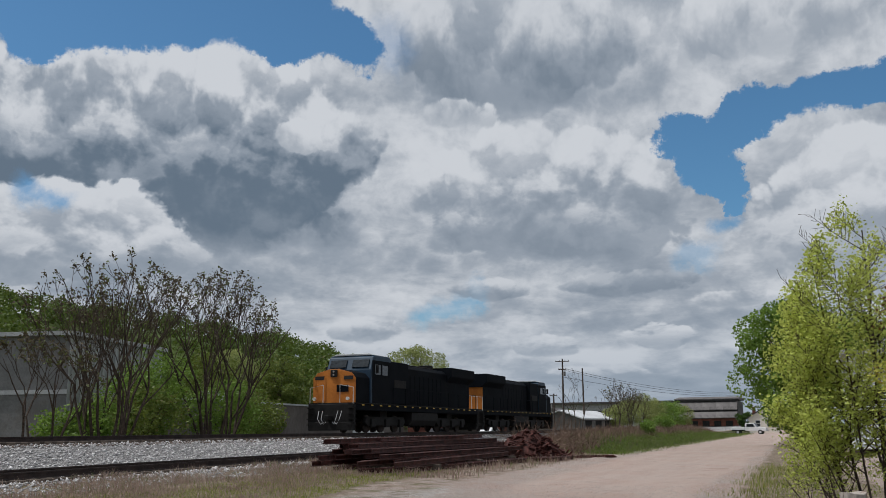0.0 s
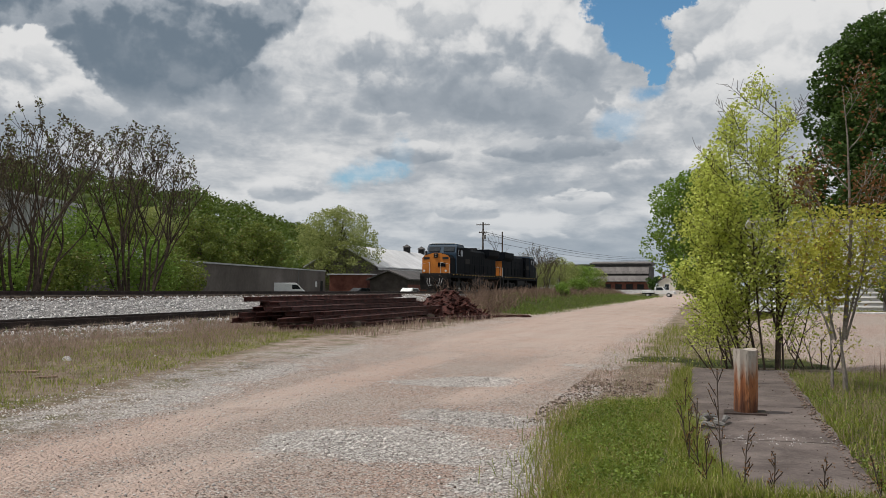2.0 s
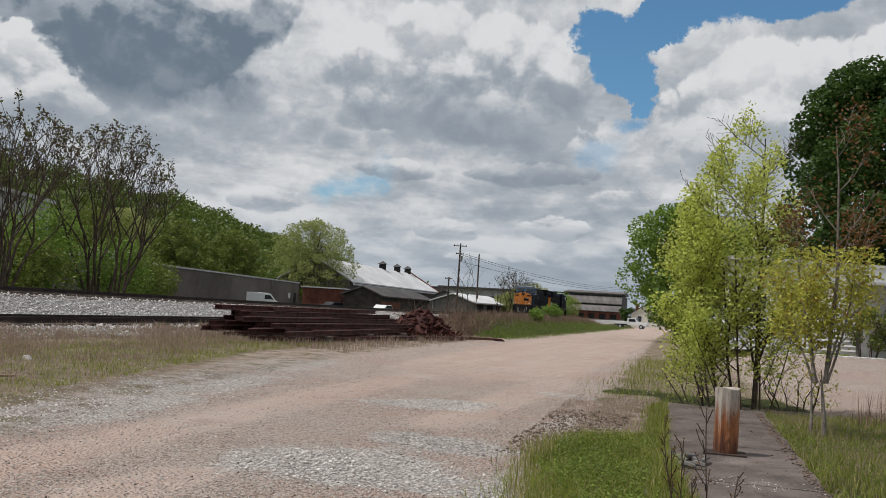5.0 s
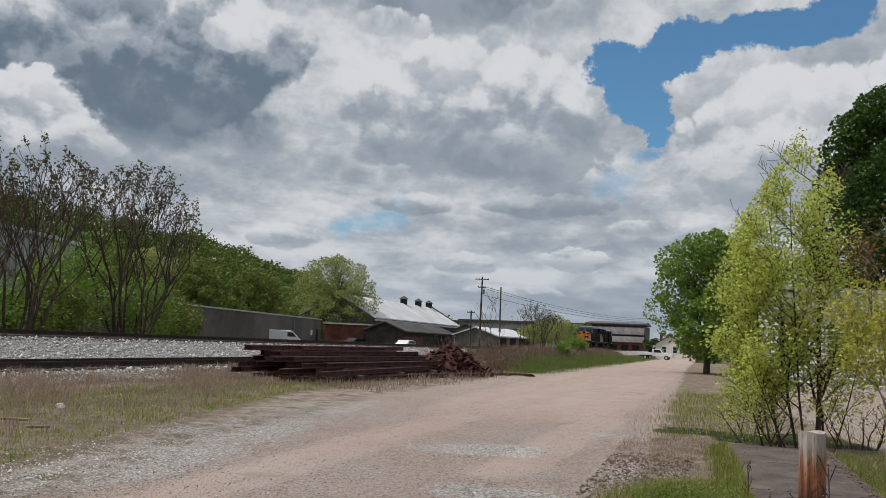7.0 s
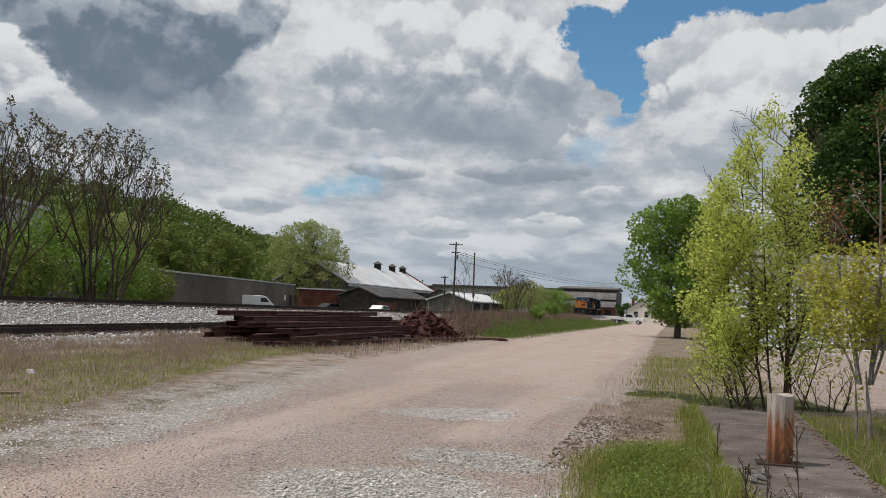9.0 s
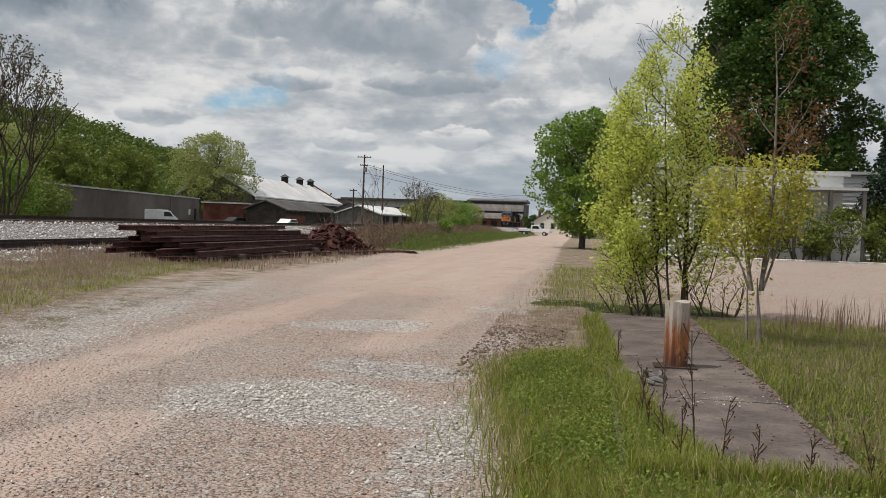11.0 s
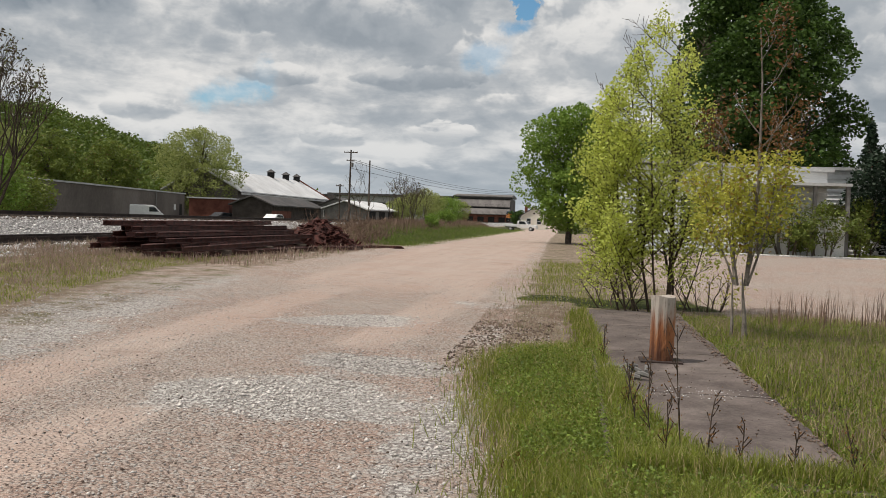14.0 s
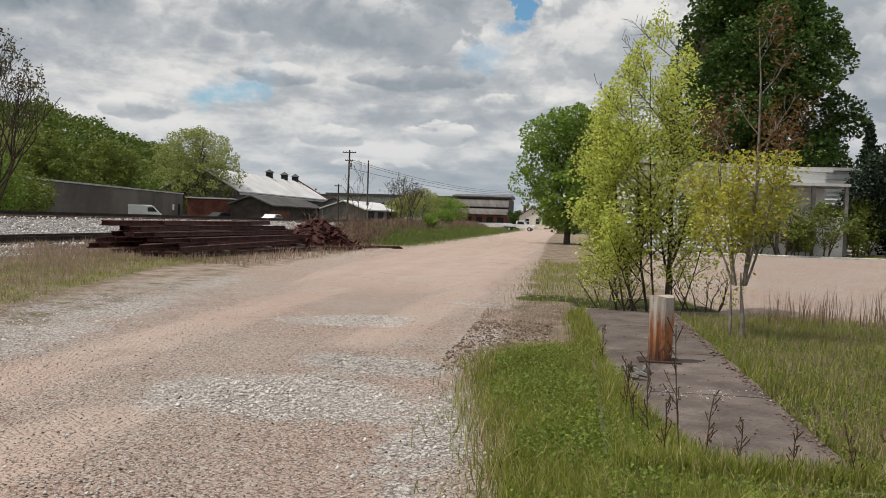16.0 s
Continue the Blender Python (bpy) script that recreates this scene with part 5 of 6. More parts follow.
def build_poles():
    def pole(name, x, y, top, lean, arms, label):
        z = float(ground_height(x, y))
        t = thing(name, label, "utility pole", pose(x, y, z, 0, lean, 0))
        part("shaft", Shape().tube([(0, 0, -0.1), (0, 0, top * 0.5), (0, 0, top)], [0.17, 0.14, 0.11], 10).mesh("shaft", M["pole"]), t)
        for k, (h, w) in enumerate(arms):
            a = part("crossarm", Shape().box(-w / 2, w / 2, -0.07, 0.07, -0.06, 0.06).mesh("crossarm", M["pole"]), t, "", pose(0, -0.12, h))
            for s in (-0.45, -0.2, 0.2, 0.45):
                part("insulator", Shape().tube([(s * w, 0, 0.06), (s * w, 0, 0.2)], [0.05, 0.035], 6).mesh("insulator", M["grey_metal"]), a)
        if len(arms) > 1:
            part("transformer", Shape().tube([(0.28, -0.1, top - 2.6), (0.28, -0.1, top - 1.9)], 0.2, 10).mesh("transformer", M["grey_metal"]), t)
        return t

    pole("utility_pole", -33.0, 131.0, 11.1, 0.6, ((10.7, 2.1), (9.5, 1.2)), "tall wooden utility pole with crossarms beside the track")
    pole("utility_pole", -33.4, 146.0, 10.6, 0.0, (), "bare wooden utility pole beside the track")
    pole("utility_pole", -36.0, 137.0, 6.4, 0.0, ((6.1, 1.2),), "short wooden utility pole with one crossarm")
    pole("utility_pole", -4.0, 330.0, 15.5, 0.0, ((15.2, 2.0),), "distant wooden utility pole by the road")
    for a, b, sag in (((-32.5, 131, 10.0), (-4.4, 330, 15.7), 3.5), ((-33.5, 131, 10.0), (-3.6, 330, 15.7), 3.9), ((-33.0, 131, 8.8), (-4.0, 330, 14.2), 3.0)):
        a, b = Vector(a), Vector(b)
        pts = [a.lerp(b, k / 16) - Vector((0, 0, sag * 4 * (k / 16) * (1 - k / 16))) for k in range(17)]
        w = new("power_line", Shape().tube(pts, 0.028, 5).mesh("power_line", M["wire"]))
        tagged(w, "thin black power line strung between poles", "cable", "power lines")


build_rail_stack()
build_scrap_heap()
build_slab()
build_post()
build_poles()
build_small_things()
build_pickup(pose(-8.8, 160, float(ground_height(-8.8, 160)), 0, 0, -6))
build_van(pose(-52.4, 104, 0.1, 0, 0, 46))
build_car(pose(-50.5, 126, 0.1, 0, 0, 70), M["cardark"], "dark car parked beside the warehouse")
build_car(pose(-41.0, 121, 0.1, 0, 0, 85), M["carwhite"], "pale car parked beside the long shed")
LOCO_A, WHEELS_A = build_locomotive("dark blue diesel locomotive with a yellow-orange nose", M["navy"])
LOCO_B, WHEELS_B = build_locomotive("dark blue diesel locomotive with its yellow hood end to the coupler", M["orange"])

# ---- plants ----
def leaf_cloud(name, centres, sizes, material, seed, droop=0.3, aspect=0.62, fold=0.25):
    """Four-cornered, slightly folded leaves, each turned its own way."""
    r = np.random.default_rng(seed)
    c = np.asarray(centres, float)
    n = len(c)
    s = np.asarray(sizes, float) * np.ones(n)
    a = r.normal(size=(n, 3))
    a[:, 2] = a[:, 2] * 0.5 - droop
    a /= np.linalg.norm(a, axis=1)[:, None]
    b = np.cross(a, r.normal(size=(n, 3)))
    b /= np.linalg.norm(b, axis=1)[:, None]
    u = np.cross(a, b)
    L, W = (s * 0.5)[:, None], (s * 0.5 * aspect)[:, None]
    v = np.stack([c - a * L, c + b * W + u * W * fold, c + a * L, c - b * W + u * W * fold], 1).reshape(-1, 3)
    k = np.arange(n)[:, None] * 4
    q = np.concatenate([k + [0, 1, 2], k + [0, 2, 3]], 0).reshape(-1, 3)
    return polys(name, v, q, material)


class Grower:
    """Grows a tapered, forking skeleton and remembers where leaves go."""

    def __init__(self, seed):
        self.r = random.Random(seed)
        self.s, self.tips = Shape(), []

    def branch(self, p, d, length, radius, level, lift=0.25, wander=0.18, kids=5, spread=0.75, sides=6, start=0.3, shrink=0.6):
        r = self.r
        n = 5 if level > 0 else 3
        pts, rad = [p.copy()], [radius]
        q, dd = p.copy(), d.normalized()
        for i in range(n):
            dd = (dd + Vector((r.gauss(0, wander), r.gauss(0, wander), r.gauss(0, wander * 0.6) + lift * 0.2))).normalized()
            q = q + dd * (length / n)
            pts.append(q.copy())
            rad.append(max(radius * (1 - 0.82 * (i + 1) / n), 0.004))
        self.s.tube(pts, rad, max(3, sides), False)
        if level == 0:
            self.tips += [(x, length) for x in pts[1:]]
            return
        for k in range(kids):
            f = start + (1 - start) * (k + r.uniform(0.1, 0.9)) / kids
            i = min(int(f * n), n - 1)
            w = f * n - i
            at = pts[i].lerp(pts[i + 1], w)
            ax = (pts[i + 1] - pts[i]).normalized()
            side = Vector((r.gauss(0, 1), r.gauss(0, 1), r.gauss(0, 0.5)))
            side = (side - ax * side.dot(ax)).normalized()
            nd = (ax * (1 - spread) + side * spread + Vector((0, 0, lift))).normalized()
            self.branch(at, nd, length * shrink * r.uniform(0.7, 1.15) * (1.15 - 0.5 * f), radius * (1 - 0.75 * f) * 0.62, level - 1, lift, wander * 1.15, max(2, kids - 1), spread, sides - 1, 0.25, shrink)
        self.tips.append((pts[-1], length * 0.3))


def plant(name, label, category, x, y, z=None, group=""):
    z = float(ground_height(x, y)) - 0.03 if z is None else z
    return thing(name, label, category, pose(x, y, z), group)


def scatter_tips(tips, per, spread, seed, keep=1.0, low=-1e9):
    r = np.random.default_rng(seed)
    p = np.array([tuple(t[0]) for t in tips])
    p = p[p[:, 2] > low]
    p = p[r.random(len(p)) < keep]
    p = np.repeat(p, per, 0)
    return p + r.normal(size=p.shape) * spread


def build_birch():
    t = plant("birch_sapling", "slender sapling clump with small yellow-green leaves", "tree", 1.8, 16.8)
    g = Grower(21)
    stems = ((0.0, 0.0, 5.1, 0.055, 0.0, 0.02, 19), (-0.32, 0.1, 4.3, 0.028, -0.10, 0.03, 16), (-0.55, 0.35, 3.8, 0.025, -0.17, 0.02, 15), (-0.75, -0.1, 3.1, 0.020, -0.24, 0.0, 13), (0.12, 0.2, 3.7, 0.020, 0.08, 0.05, 12), (-0.22, -0.2, 4.5, 0.022, -0.03, -0.06, 15), (-0.6, 0.1, 3.7, 0.021, -0.12, -0.06, 14),
             (-0.85, 0.3, 2.5, 0.018, -0.38, 0.0, 11), (-0.70, 0.2, 2.0, 0.015, -0.62, 0.0, 10), (-0.5, -0.3, 1.9, 0.015, -0.45, -0.3, 10), (0.25, 0.0, 2.3, 0.015, 0.28, -0.1, 10))
    for x, y, h, rad, lx, ly, kids in stems:
        g.branch(Vector((x, y, 0)), Vector((lx, ly, 1)), h, rad, 2, 0.30, 0.05, kids, 0.72, 7, 0.12, 0.31)
    part("trunk", g.s.mesh("trunk", M["twig"]), t)
    p = scatter_tips(g.tips, 6, 0.10, 4, 0.92, 0.45)
    top = np.interp(p[:, 0] + 1.8, [-0.45, -0.25, 0.05, 0.4, 1.0, 1.7, 1.9, 2.15, 2.5], [1.2, 2.1, 3.1, 3.9, 4.6, 6.2, 6.1, 4.9, 3.5])
    thin = np.random.default_rng(14).random(len(p)) < np.interp(p[:, 2], [0.4, 1.2, 2.0], [0.45, 0.8, 1.0])
    p = p[(p[:, 2] < top + 0.15) & thin]
    part("crown", leaf_cloud("crown", p, np.random.default_rng(1).uniform(0.04, 0.085, len(p)), M["birch"], 8), t, "small yellow-green leaves")


def build_sapling():
    t = plant("maple_sapling", "thin forked sapling with sparse yellow and russet leaves", "tree", 2.42, 13.2)
    g = Grower(5)
    g.branch(Vector((0.07, 0, 0)), Vector((0.0, 0, 1)), 1.0, 0.045, 0, 0.1, 0.03)
    g.branch(Vector((-0.10, 0.05, 0)), Vector((0.02, 0, 1)), 0.9, 0.032, 0, 0.1, 0.03)
    for x, d, h, rad in ((-0.08, (-0.08, 0.1, 1), 2.4, 0.026), (0.06, (0.10, 0.0, 1), 3.6, 0.034), (0.08, (0.42, -0.1, 1), 2.0, 0.020), (-0.1, (-0.45, 0.2, 1), 1.6, 0.018), (0.05, (0.28, 0.3, 1), 2.6, 0.02), (-0.05, (-0.25, -0.3, 1), 1.5, 0.018)):
        g.branch(Vector((x, 0, 0.82)), Vector(d), h, rad, 2, 0.36, 0.08, 8, 0.62, 6, 0.15, 0.30)
    part("trunk", g.s.mesh("trunk", M["palebark"]), t)
    p = scatter_tips(g.tips, 9, 0.11, 5, 0.85, 0.55)
    low, high = p[p[:, 2] < 2.7], p[p[:, 2] >= 2.7]
    part("crown", leaf_cloud("crown", low, np.random.default_rng(1).uniform(0.035, 0.08, len(low)), M["sapling"], 9), t, "sparse yellow-green leaves")
    high = high[np.random.default_rng(3).random(len(high)) < 0.5]
    part("top_leaves", leaf_cloud("top_leaves", high, np.random.default_rng(2).uniform(0.035, 0.075, len(high)), M["redleaf"], 10), t, "russet young leaves")


def crown_points(lobes, n, seed, shell=0.55, floor=-1e9):
    """Points in the outer part of overlapping lobes (x, y, z, radius, height factor), with clumps and gaps."""
    r = np.random.default_rng(seed)
    lobes = np.array(lobes, float)
    w = lobes[:, 3] ** 2
    i = r.choice(len(lobes), n, p=w / w.sum())
    d = r.normal(size=(n, 3))
    d /= np.linalg.norm(d, axis=1)[:, None]
    rad = lobes[i, 3] * (shell + (1 - shell) * r.random(n) ** 0.6)
    p = lobes[i, :3] + d * rad[:, None] * np.stack([np.ones(n), np.ones(n), lobes[i, 4]], 1)
    wave = np.sin(p[:, 0] * 2.3 + p[:, 2] * 1.7) + np.sin(p[:, 1] * 2.1 - p[:, 2] * 2.6) + np.sin(p[:, 0] * 1.3 + p[:, 1] * 3.1)
    return p[(wave > -1.25) & (p[:, 2] > floor)]


def lobed(seed, n, half, low, high, size, taper=0.6):
    """Lobe list for a crown of that half-width between two heights."""
    r = random.Random(seed)
    out = []
    for k in range(n):
        f = (k + 0.5) / n
        z = low + (high - low) * f
        w = half * (math.sin(math.pi * (0.14 + 0.80 * f)) ** taper)
        a = k * 2.4 + r.uniform(-0.4, 0.4)
        q = math.sqrt(r.uniform(0.15, 1.0)) * w
        s = size * r.uniform(0.7, 1.2)
        out.append((q * math.cos(a), q * math.sin(a), z, s, r.uniform(0.65, 0.9)))
    out.append((0, 0, high - size * 0.5, size * 0.8, 0.9))
    return out


def domed(seed, n, half, low, high, size, broad=0.42):
    """Lobes over an egg-shaped crown that is widest at the given share of its height, with a filled middle."""
    r = random.Random(seed)
    out = []
    for k in range(n):
        f = (k + 0.5) / n
        g = (f - broad) / (1 - broad) if f > broad else (broad - f) / broad
        w = half * math.sqrt(max(1 - g ** 2, 0.04))
        q = w * r.uniform(0.80, 1.06) if k % 4 else w * r.uniform(0.2, 0.6)
        a = k * 2.39996
        out.append((q * math.cos(a), q * math.sin(a), low + (high - low) * f, size * r.uniform(0.75, 1.25), r.uniform(0.65, 0.9)))
    for f in (0.25, 0.5, 0.72):
        out.append((0, 0, low + (high - low) * f, half * 0.75, 0.8))
    return out


def big_tree(name, label, x, y, height, half, trunk_r, mat, leaf, n, seed, clear=0.2, size=None, lobes=26, z=None, trunk_mat=None, shell=0.55, taper=0.42):
    t = plant(name, label, "tree", x, y, z)
    g = Grower(seed)
    g.branch(Vector((0, 0, 0)), Vector((0, 0, 1)), height * 0.85, trunk_r, 3 if height > 12 else 2, 0.3, 0.05, 8, 0.62, 8, clear, 0.45)
    part("trunk", g.s.mesh("trunk", trunk_mat or M["bark"]), t)
    size = size or half * 0.42
    p = crown_points(domed(seed, lobes, max(half - size * 0.8, 0.3), height * clear + size * 0.4, height - size * 0.7, size, taper), n, seed, shell, height * clear * 0.7)
    part("crown", leaf_cloud("crown", p, np.random.default_rng(seed).uniform(0.6, 1.3, len(p)) * leaf, mat, seed + 1, 0.2, 0.75), t)
    return t


def build_bare_tree(label, x, y, height, half, seed, stems, leaf_mat=None, per=4, leaf=0.17, keep=0.85):
    """Many stems from one foot that fan out and fork upwards, with bud tufts at the twig ends."""
    t = plant("tree_of_heaven", label, "tree", x, y, None, "half-bare trees beyond the track")
    g = Grower(seed)
    r = random.Random(seed)
    ends = []

    def grow(p, d, length, radius, level):
        q, dd, pts, rad = p.copy(), d.normalized(), [p.copy()], [radius]
        n = 4
        for i in range(n):
            dd = (dd + Vector((r.gauss(0, 0.09), r.gauss(0, 0.09), 0.07))).normalized()
            if q.z + dd.z * length / n > height * (1 - 0.26 * ((q.x ** 2 + q.y ** 2) / half ** 2)):
                level = 0
                if i:
                    break
            q = q + dd * length / n
            pts.append(q.copy())
            rad.append(max(radius * (1 - 0.4 * (i + 1) / n), 0.012))
        g.s.tube(pts, rad, 5 if level > 1 else 3, False)
        if level == 0:
            ends.append(pts[-1])
            if r.random() < 0.5:
                ends.append(pts[-2])
            return
        for k in range(3 if r.random() < 0.62 else 2):
            side = Vector((r.gauss(0, 1), r.gauss(0, 1), 0)).normalized()
            at = pts[-1] if k < 2 else pts[r.choice((2, 3))]
            grow(at, dd * 0.82 + side * r.uniform(0.35, 0.62) + Vector((0, 0, 0.10)), length * r.uniform(0.60, 0.84), radius * 0.56, level - 1)

    for k in range(stems):
        a = k * 2.39 + r.uniform(-0.3, 0.3)
        s = half / height * r.uniform(0.25, 1.0)
        h = height * r.uniform(0.30, 0.40)
        g = Grower(seed)
        grow(Vector((0.9 * math.cos(a), 0.9 * math.sin(a), 0)), Vector((s * math.cos(a), s * math.sin(a), 1)), h, 0.045 + 0.004 * height, 4)
        part("stem", g.s.mesh("stem", M["twig"]), t)
    r2 = np.random.default_rng(seed)
    p = np.array([tuple(e) for e in ends])
    p = p[r2.random(len(p)) < keep]
    p = np.repeat(p, per, 0)
    p = p + r2.normal(size=p.shape) * 0.10
    part("crown", leaf_cloud("crown", p, r2.uniform(0.6, 1.3, len(p)) * leaf, leaf_mat or M["sumac"], seed), t, "sparse bronze buds and young leaves")
    return t


def build_bush(label, x, y, height, half, mat, seed, n=2600, leaf=0.22, z=None, group=""):
    t = plant("bush", label, "bush", x, y, z, group)
    g = Grower(seed)
    for k in range(7):
        a = k * 2.39
        g.branch(Vector((0.3 * math.cos(a), 0.3 * math.sin(a), 0)), Vector((0.5 * half / height * math.cos(a), 0.5 * half / height * math.sin(a), 1)), height * 0.8, 0.012 + 0.006 * height, 1, 0.3, 0.12, 5, 0.6, 5, 0.2, 0.5)
    part("wood", g.s.mesh("wood", M["twig"]), t)
    p = crown_points(lobed(seed, 12, half * 0.7, height * 0.22, height * 0.85, half * 0.42), n, seed, 0.35, 0.05)
    part("crown", leaf_cloud("crown", p, np.random.default_rng(seed).uniform(0.6, 1.3, len(p)) * leaf, mat, seed + 1), t)


def build_conifer(x, y, height, half, seed):
    t = plant("spruce", "dark green spruce beside the white house", "tree", x, y)
    r = np.random.default_rng(seed)
    part("trunk", Shape().tube([(0, 0, 0), (0, 0, height)], [0.16, 0.02], 7).mesh("trunk", M["bark"]), t)
    pts = []
    for k in range(26):
        f = k / 26
        z = 0.5 + (height - 0.7) * f
        w = half * (1 - f) * r.uniform(0.8, 1.12)
        for b in range(9):
            a = b * 0.698 + k * 0.5 + r.uniform(-0.2, 0.2)
            q = r.random(16) ** 0.6
            pts.append(np.stack([w * q * math.cos(a), w * q * math.sin(a), z - 0.35 * w * q], 1) + r.normal(size=(16, 3)) * 0.07)
    p = np.concatenate(pts)
    part("crown", leaf_cloud("crown", p, r.uniform(0.16, 0.34, len(p)), M["spruce"], seed), t)


def build_hill():
    # wooded ridge far beyond the warehouse, falling off to the right
    az = np.linspace(-75, -14, 80)
    el = np.interp(az, [-75, -56, -48, -45, -38.6, -36.8, -33.3, -30.3, -28, -26.3, -20.8, -19.5, -18, -14], [7.6, 7.6, 7.2, 6.9, 6.9, 6.8, 6.0, 5.0, 4.2, 3.6, 2.1, 1.2, 0.5, 0.2])
    rows = np.linspace(0, 1, 12)
    v, q = [], []
    for a, e in zip(az, el):
        for f in rows:
            d = 210 + 190 * f + 25 * math.sin(a * 0.3)
            top = 1.6 + 400 * math.tan(radians(e)) - 5.0
            z = 0.2 + (top) * smooth(f) ** 0.9 + 1.5 * math.sin(a * 1.9 + 7 * f)
            v.append((d * math.sin(radians(a)), d * math.cos(radians(a)), z - 0.6))
    n = len(rows)
    for i in range(len(az) - 1):
        for j in range(n - 1):
            k = i * n + j
            q.append((k, k + 1, k + n + 1, k + n))
    hill = thing("hill", "wooded green hill beyond the warehouses", "hill", kind="structure")
    part("hillside", polys("hillside", v, q, M["hill"], True), hill)
    r = np.random.default_rng(31)
    pts, size = [], []
    v = np.array(v).reshape(len(az), n, 3)
    for k in range(2200):
        i, j = r.uniform(0, len(az) - 1.001), (n - 1.001) * r.random() ** 0.75
        i0, j0 = int(i), int(j)
        c = v[i0, j0] * (1 - (j - j0)) + v[i0, j0 + 1] * (j - j0)
        c = c + (v[min(i0 + 1, len(az) - 1), j0] - v[i0, j0]) * (i - i0)
        w = r.uniform(2.2, 4.8)
        d = r.normal(size=(70, 3))
        d /= np.linalg.norm(d, axis=1)[:, None]
        d[:, 2] = np.abs(d[:, 2])
        pts.append(c + [0, 0, w * 0.7] + d * w * r.uniform(0.6, 1.08, (70, 1)))
        size.append(r.uniform(0.5, 1.4, 70))
    p = np.concatenate(pts)
    ob = part("woods", leaf_cloud("woods", p, np.concatenate(size), M["hill"], 32, 0.1, 0.8), hill)
    tagged(ob, kind="stuff")


def blades(name, label, category, region, count, height, width, material, seed, lean=0.35, clump=0.0, kind="stuff", keep=None):
    """Grass as tapering two-piece blades over a plan region x0, x1, y0, y1."""
    r = np.random.default_rng(seed)
    x0, x1, y0, y1 = region
    n = count
    if clump:
        m = max(n // 14, 1)
        cx, cy = r.uniform(x0, x1, m), r.uniform(y0, y1, m)
        i = r.integers(0, m, n)
        x, y = cx[i] + r.normal(size=n) * clump, cy[i] + r.normal(size=n) * clump
    else:
        x, y = r.uniform(x0, x1, n), r.uniform(y0, y1, n)
    if keep is not None:
        k = keep(x, y, r)
        x, y = x[k], y[k]
        n = len(x)
    z = ground_height(x, y) - 0.01 + np.where((np.abs(x - 1.09) < 0.76) & (y > 5.5) & (y < 16.2), 0.095, 0.0)
    h = height * r.uniform(0.35, 1.15, n) * (0.75 + 0.25 * np.sin(x * 2.1) * np.sin(y * 1.7))
    a = r.uniform(0, 2 * math.pi, n)
    wx, wy = np.cos(a) * width * r.uniform(0.6, 1.3, n), np.sin(a) * width * r.uniform(0.6, 1.3, n)
    b = r.uniform(0, 2 * math.pi, n)
    l = h * np.abs(r.normal(size=n)) * lean
    lx, ly = np.cos(b) * l, np.sin(b) * l
    base = np.stack([x, y, z], 1)
    side = np.stack([wx, wy, np.zeros(n)], 1)
    mid = base + np.stack([lx * 0.35, ly * 0.35, h * 0.6], 1)
    tip = base + np.stack([lx, ly, h], 1)
    v = np.stack([base - side, base + side, mid + side * 0.7, mid - side * 0.7, tip], 1).reshape(-1, 3)
    k = np.arange(n)[:, None] * 5
    q = np.concatenate([k + [0, 1, 2], k + [0, 2, 3], k + [3, 2, 4]], 0)
    return tagged(new(name, polys(name, v, q, material)), label, category, kind=kind)


def pebbles(name, label, region, count, lo, hi, material, seed, keep=None):
    """Loose stones: squashed, uneven eight-sided pieces half set into the ground."""
    r = np.random.default_rng(seed)
    x0, x1, y0, y1 = region
    x, y = r.uniform(x0, x1, count), r.uniform(y0, y1, count)
    if keep is not None:
        k = keep(x, y, r)
        x, y = x[k], y[k]
    n = len(x)
    s = r.uniform(lo, hi, n) * (0.6 + 0.8 * r.random(n) ** 3)
    c = np.stack([x, y, np.where(on_slab(x, y), 0.086, ground_height(x, y)) + s * 0.12], 1)
    unit = np.array([(1, 0, 0), (0, 1, 0), (-1, 0, 0), (0, -1, 0), (0, 0, 0.7), (0, 0, -0.6)], float)
    a = r.uniform(0, 2 * math.pi, n)
    p = unit[None] * r.uniform(0.6, 1.3, (n, 6, 1)) * s[:, None, None] * 0.5
    ca, sa = np.cos(a)[:, None], np.sin(a)[:, None]
    p = np.stack([p[:, :, 0] * ca - p[:, :, 1] * sa, p[:, :, 0] * sa + p[:, :, 1] * ca, p[:, :, 2]], -1)
    p += r.normal(size=p.shape) * s[:, None, None] * 0.07
    v = (c[:, None] + p).reshape(-1, 3)
    f = np.array([(0, 1, 4), (1, 2, 4), (2, 3, 4), (3, 0, 4), (1, 0, 5), (2, 1, 5), (3, 2, 5), (0, 3, 5)])
    q = (np.arange(n)[:, None, None] * 6 + f[None]).reshape(-1, 3)
    return tagged(new(name, polys(name, v, q, material)), label, "stones", kind="stuff")


def on_slab(x, y):
    return (x < 1.86) & (x > np.interp(y, [5.7, 6.2, 7.0, 7.8, 9.9, 15.7], [1.15, 0.95, 0.74, 0.60, 0.44, 0.31])) & (y > 5.8) & (y < 16.2)


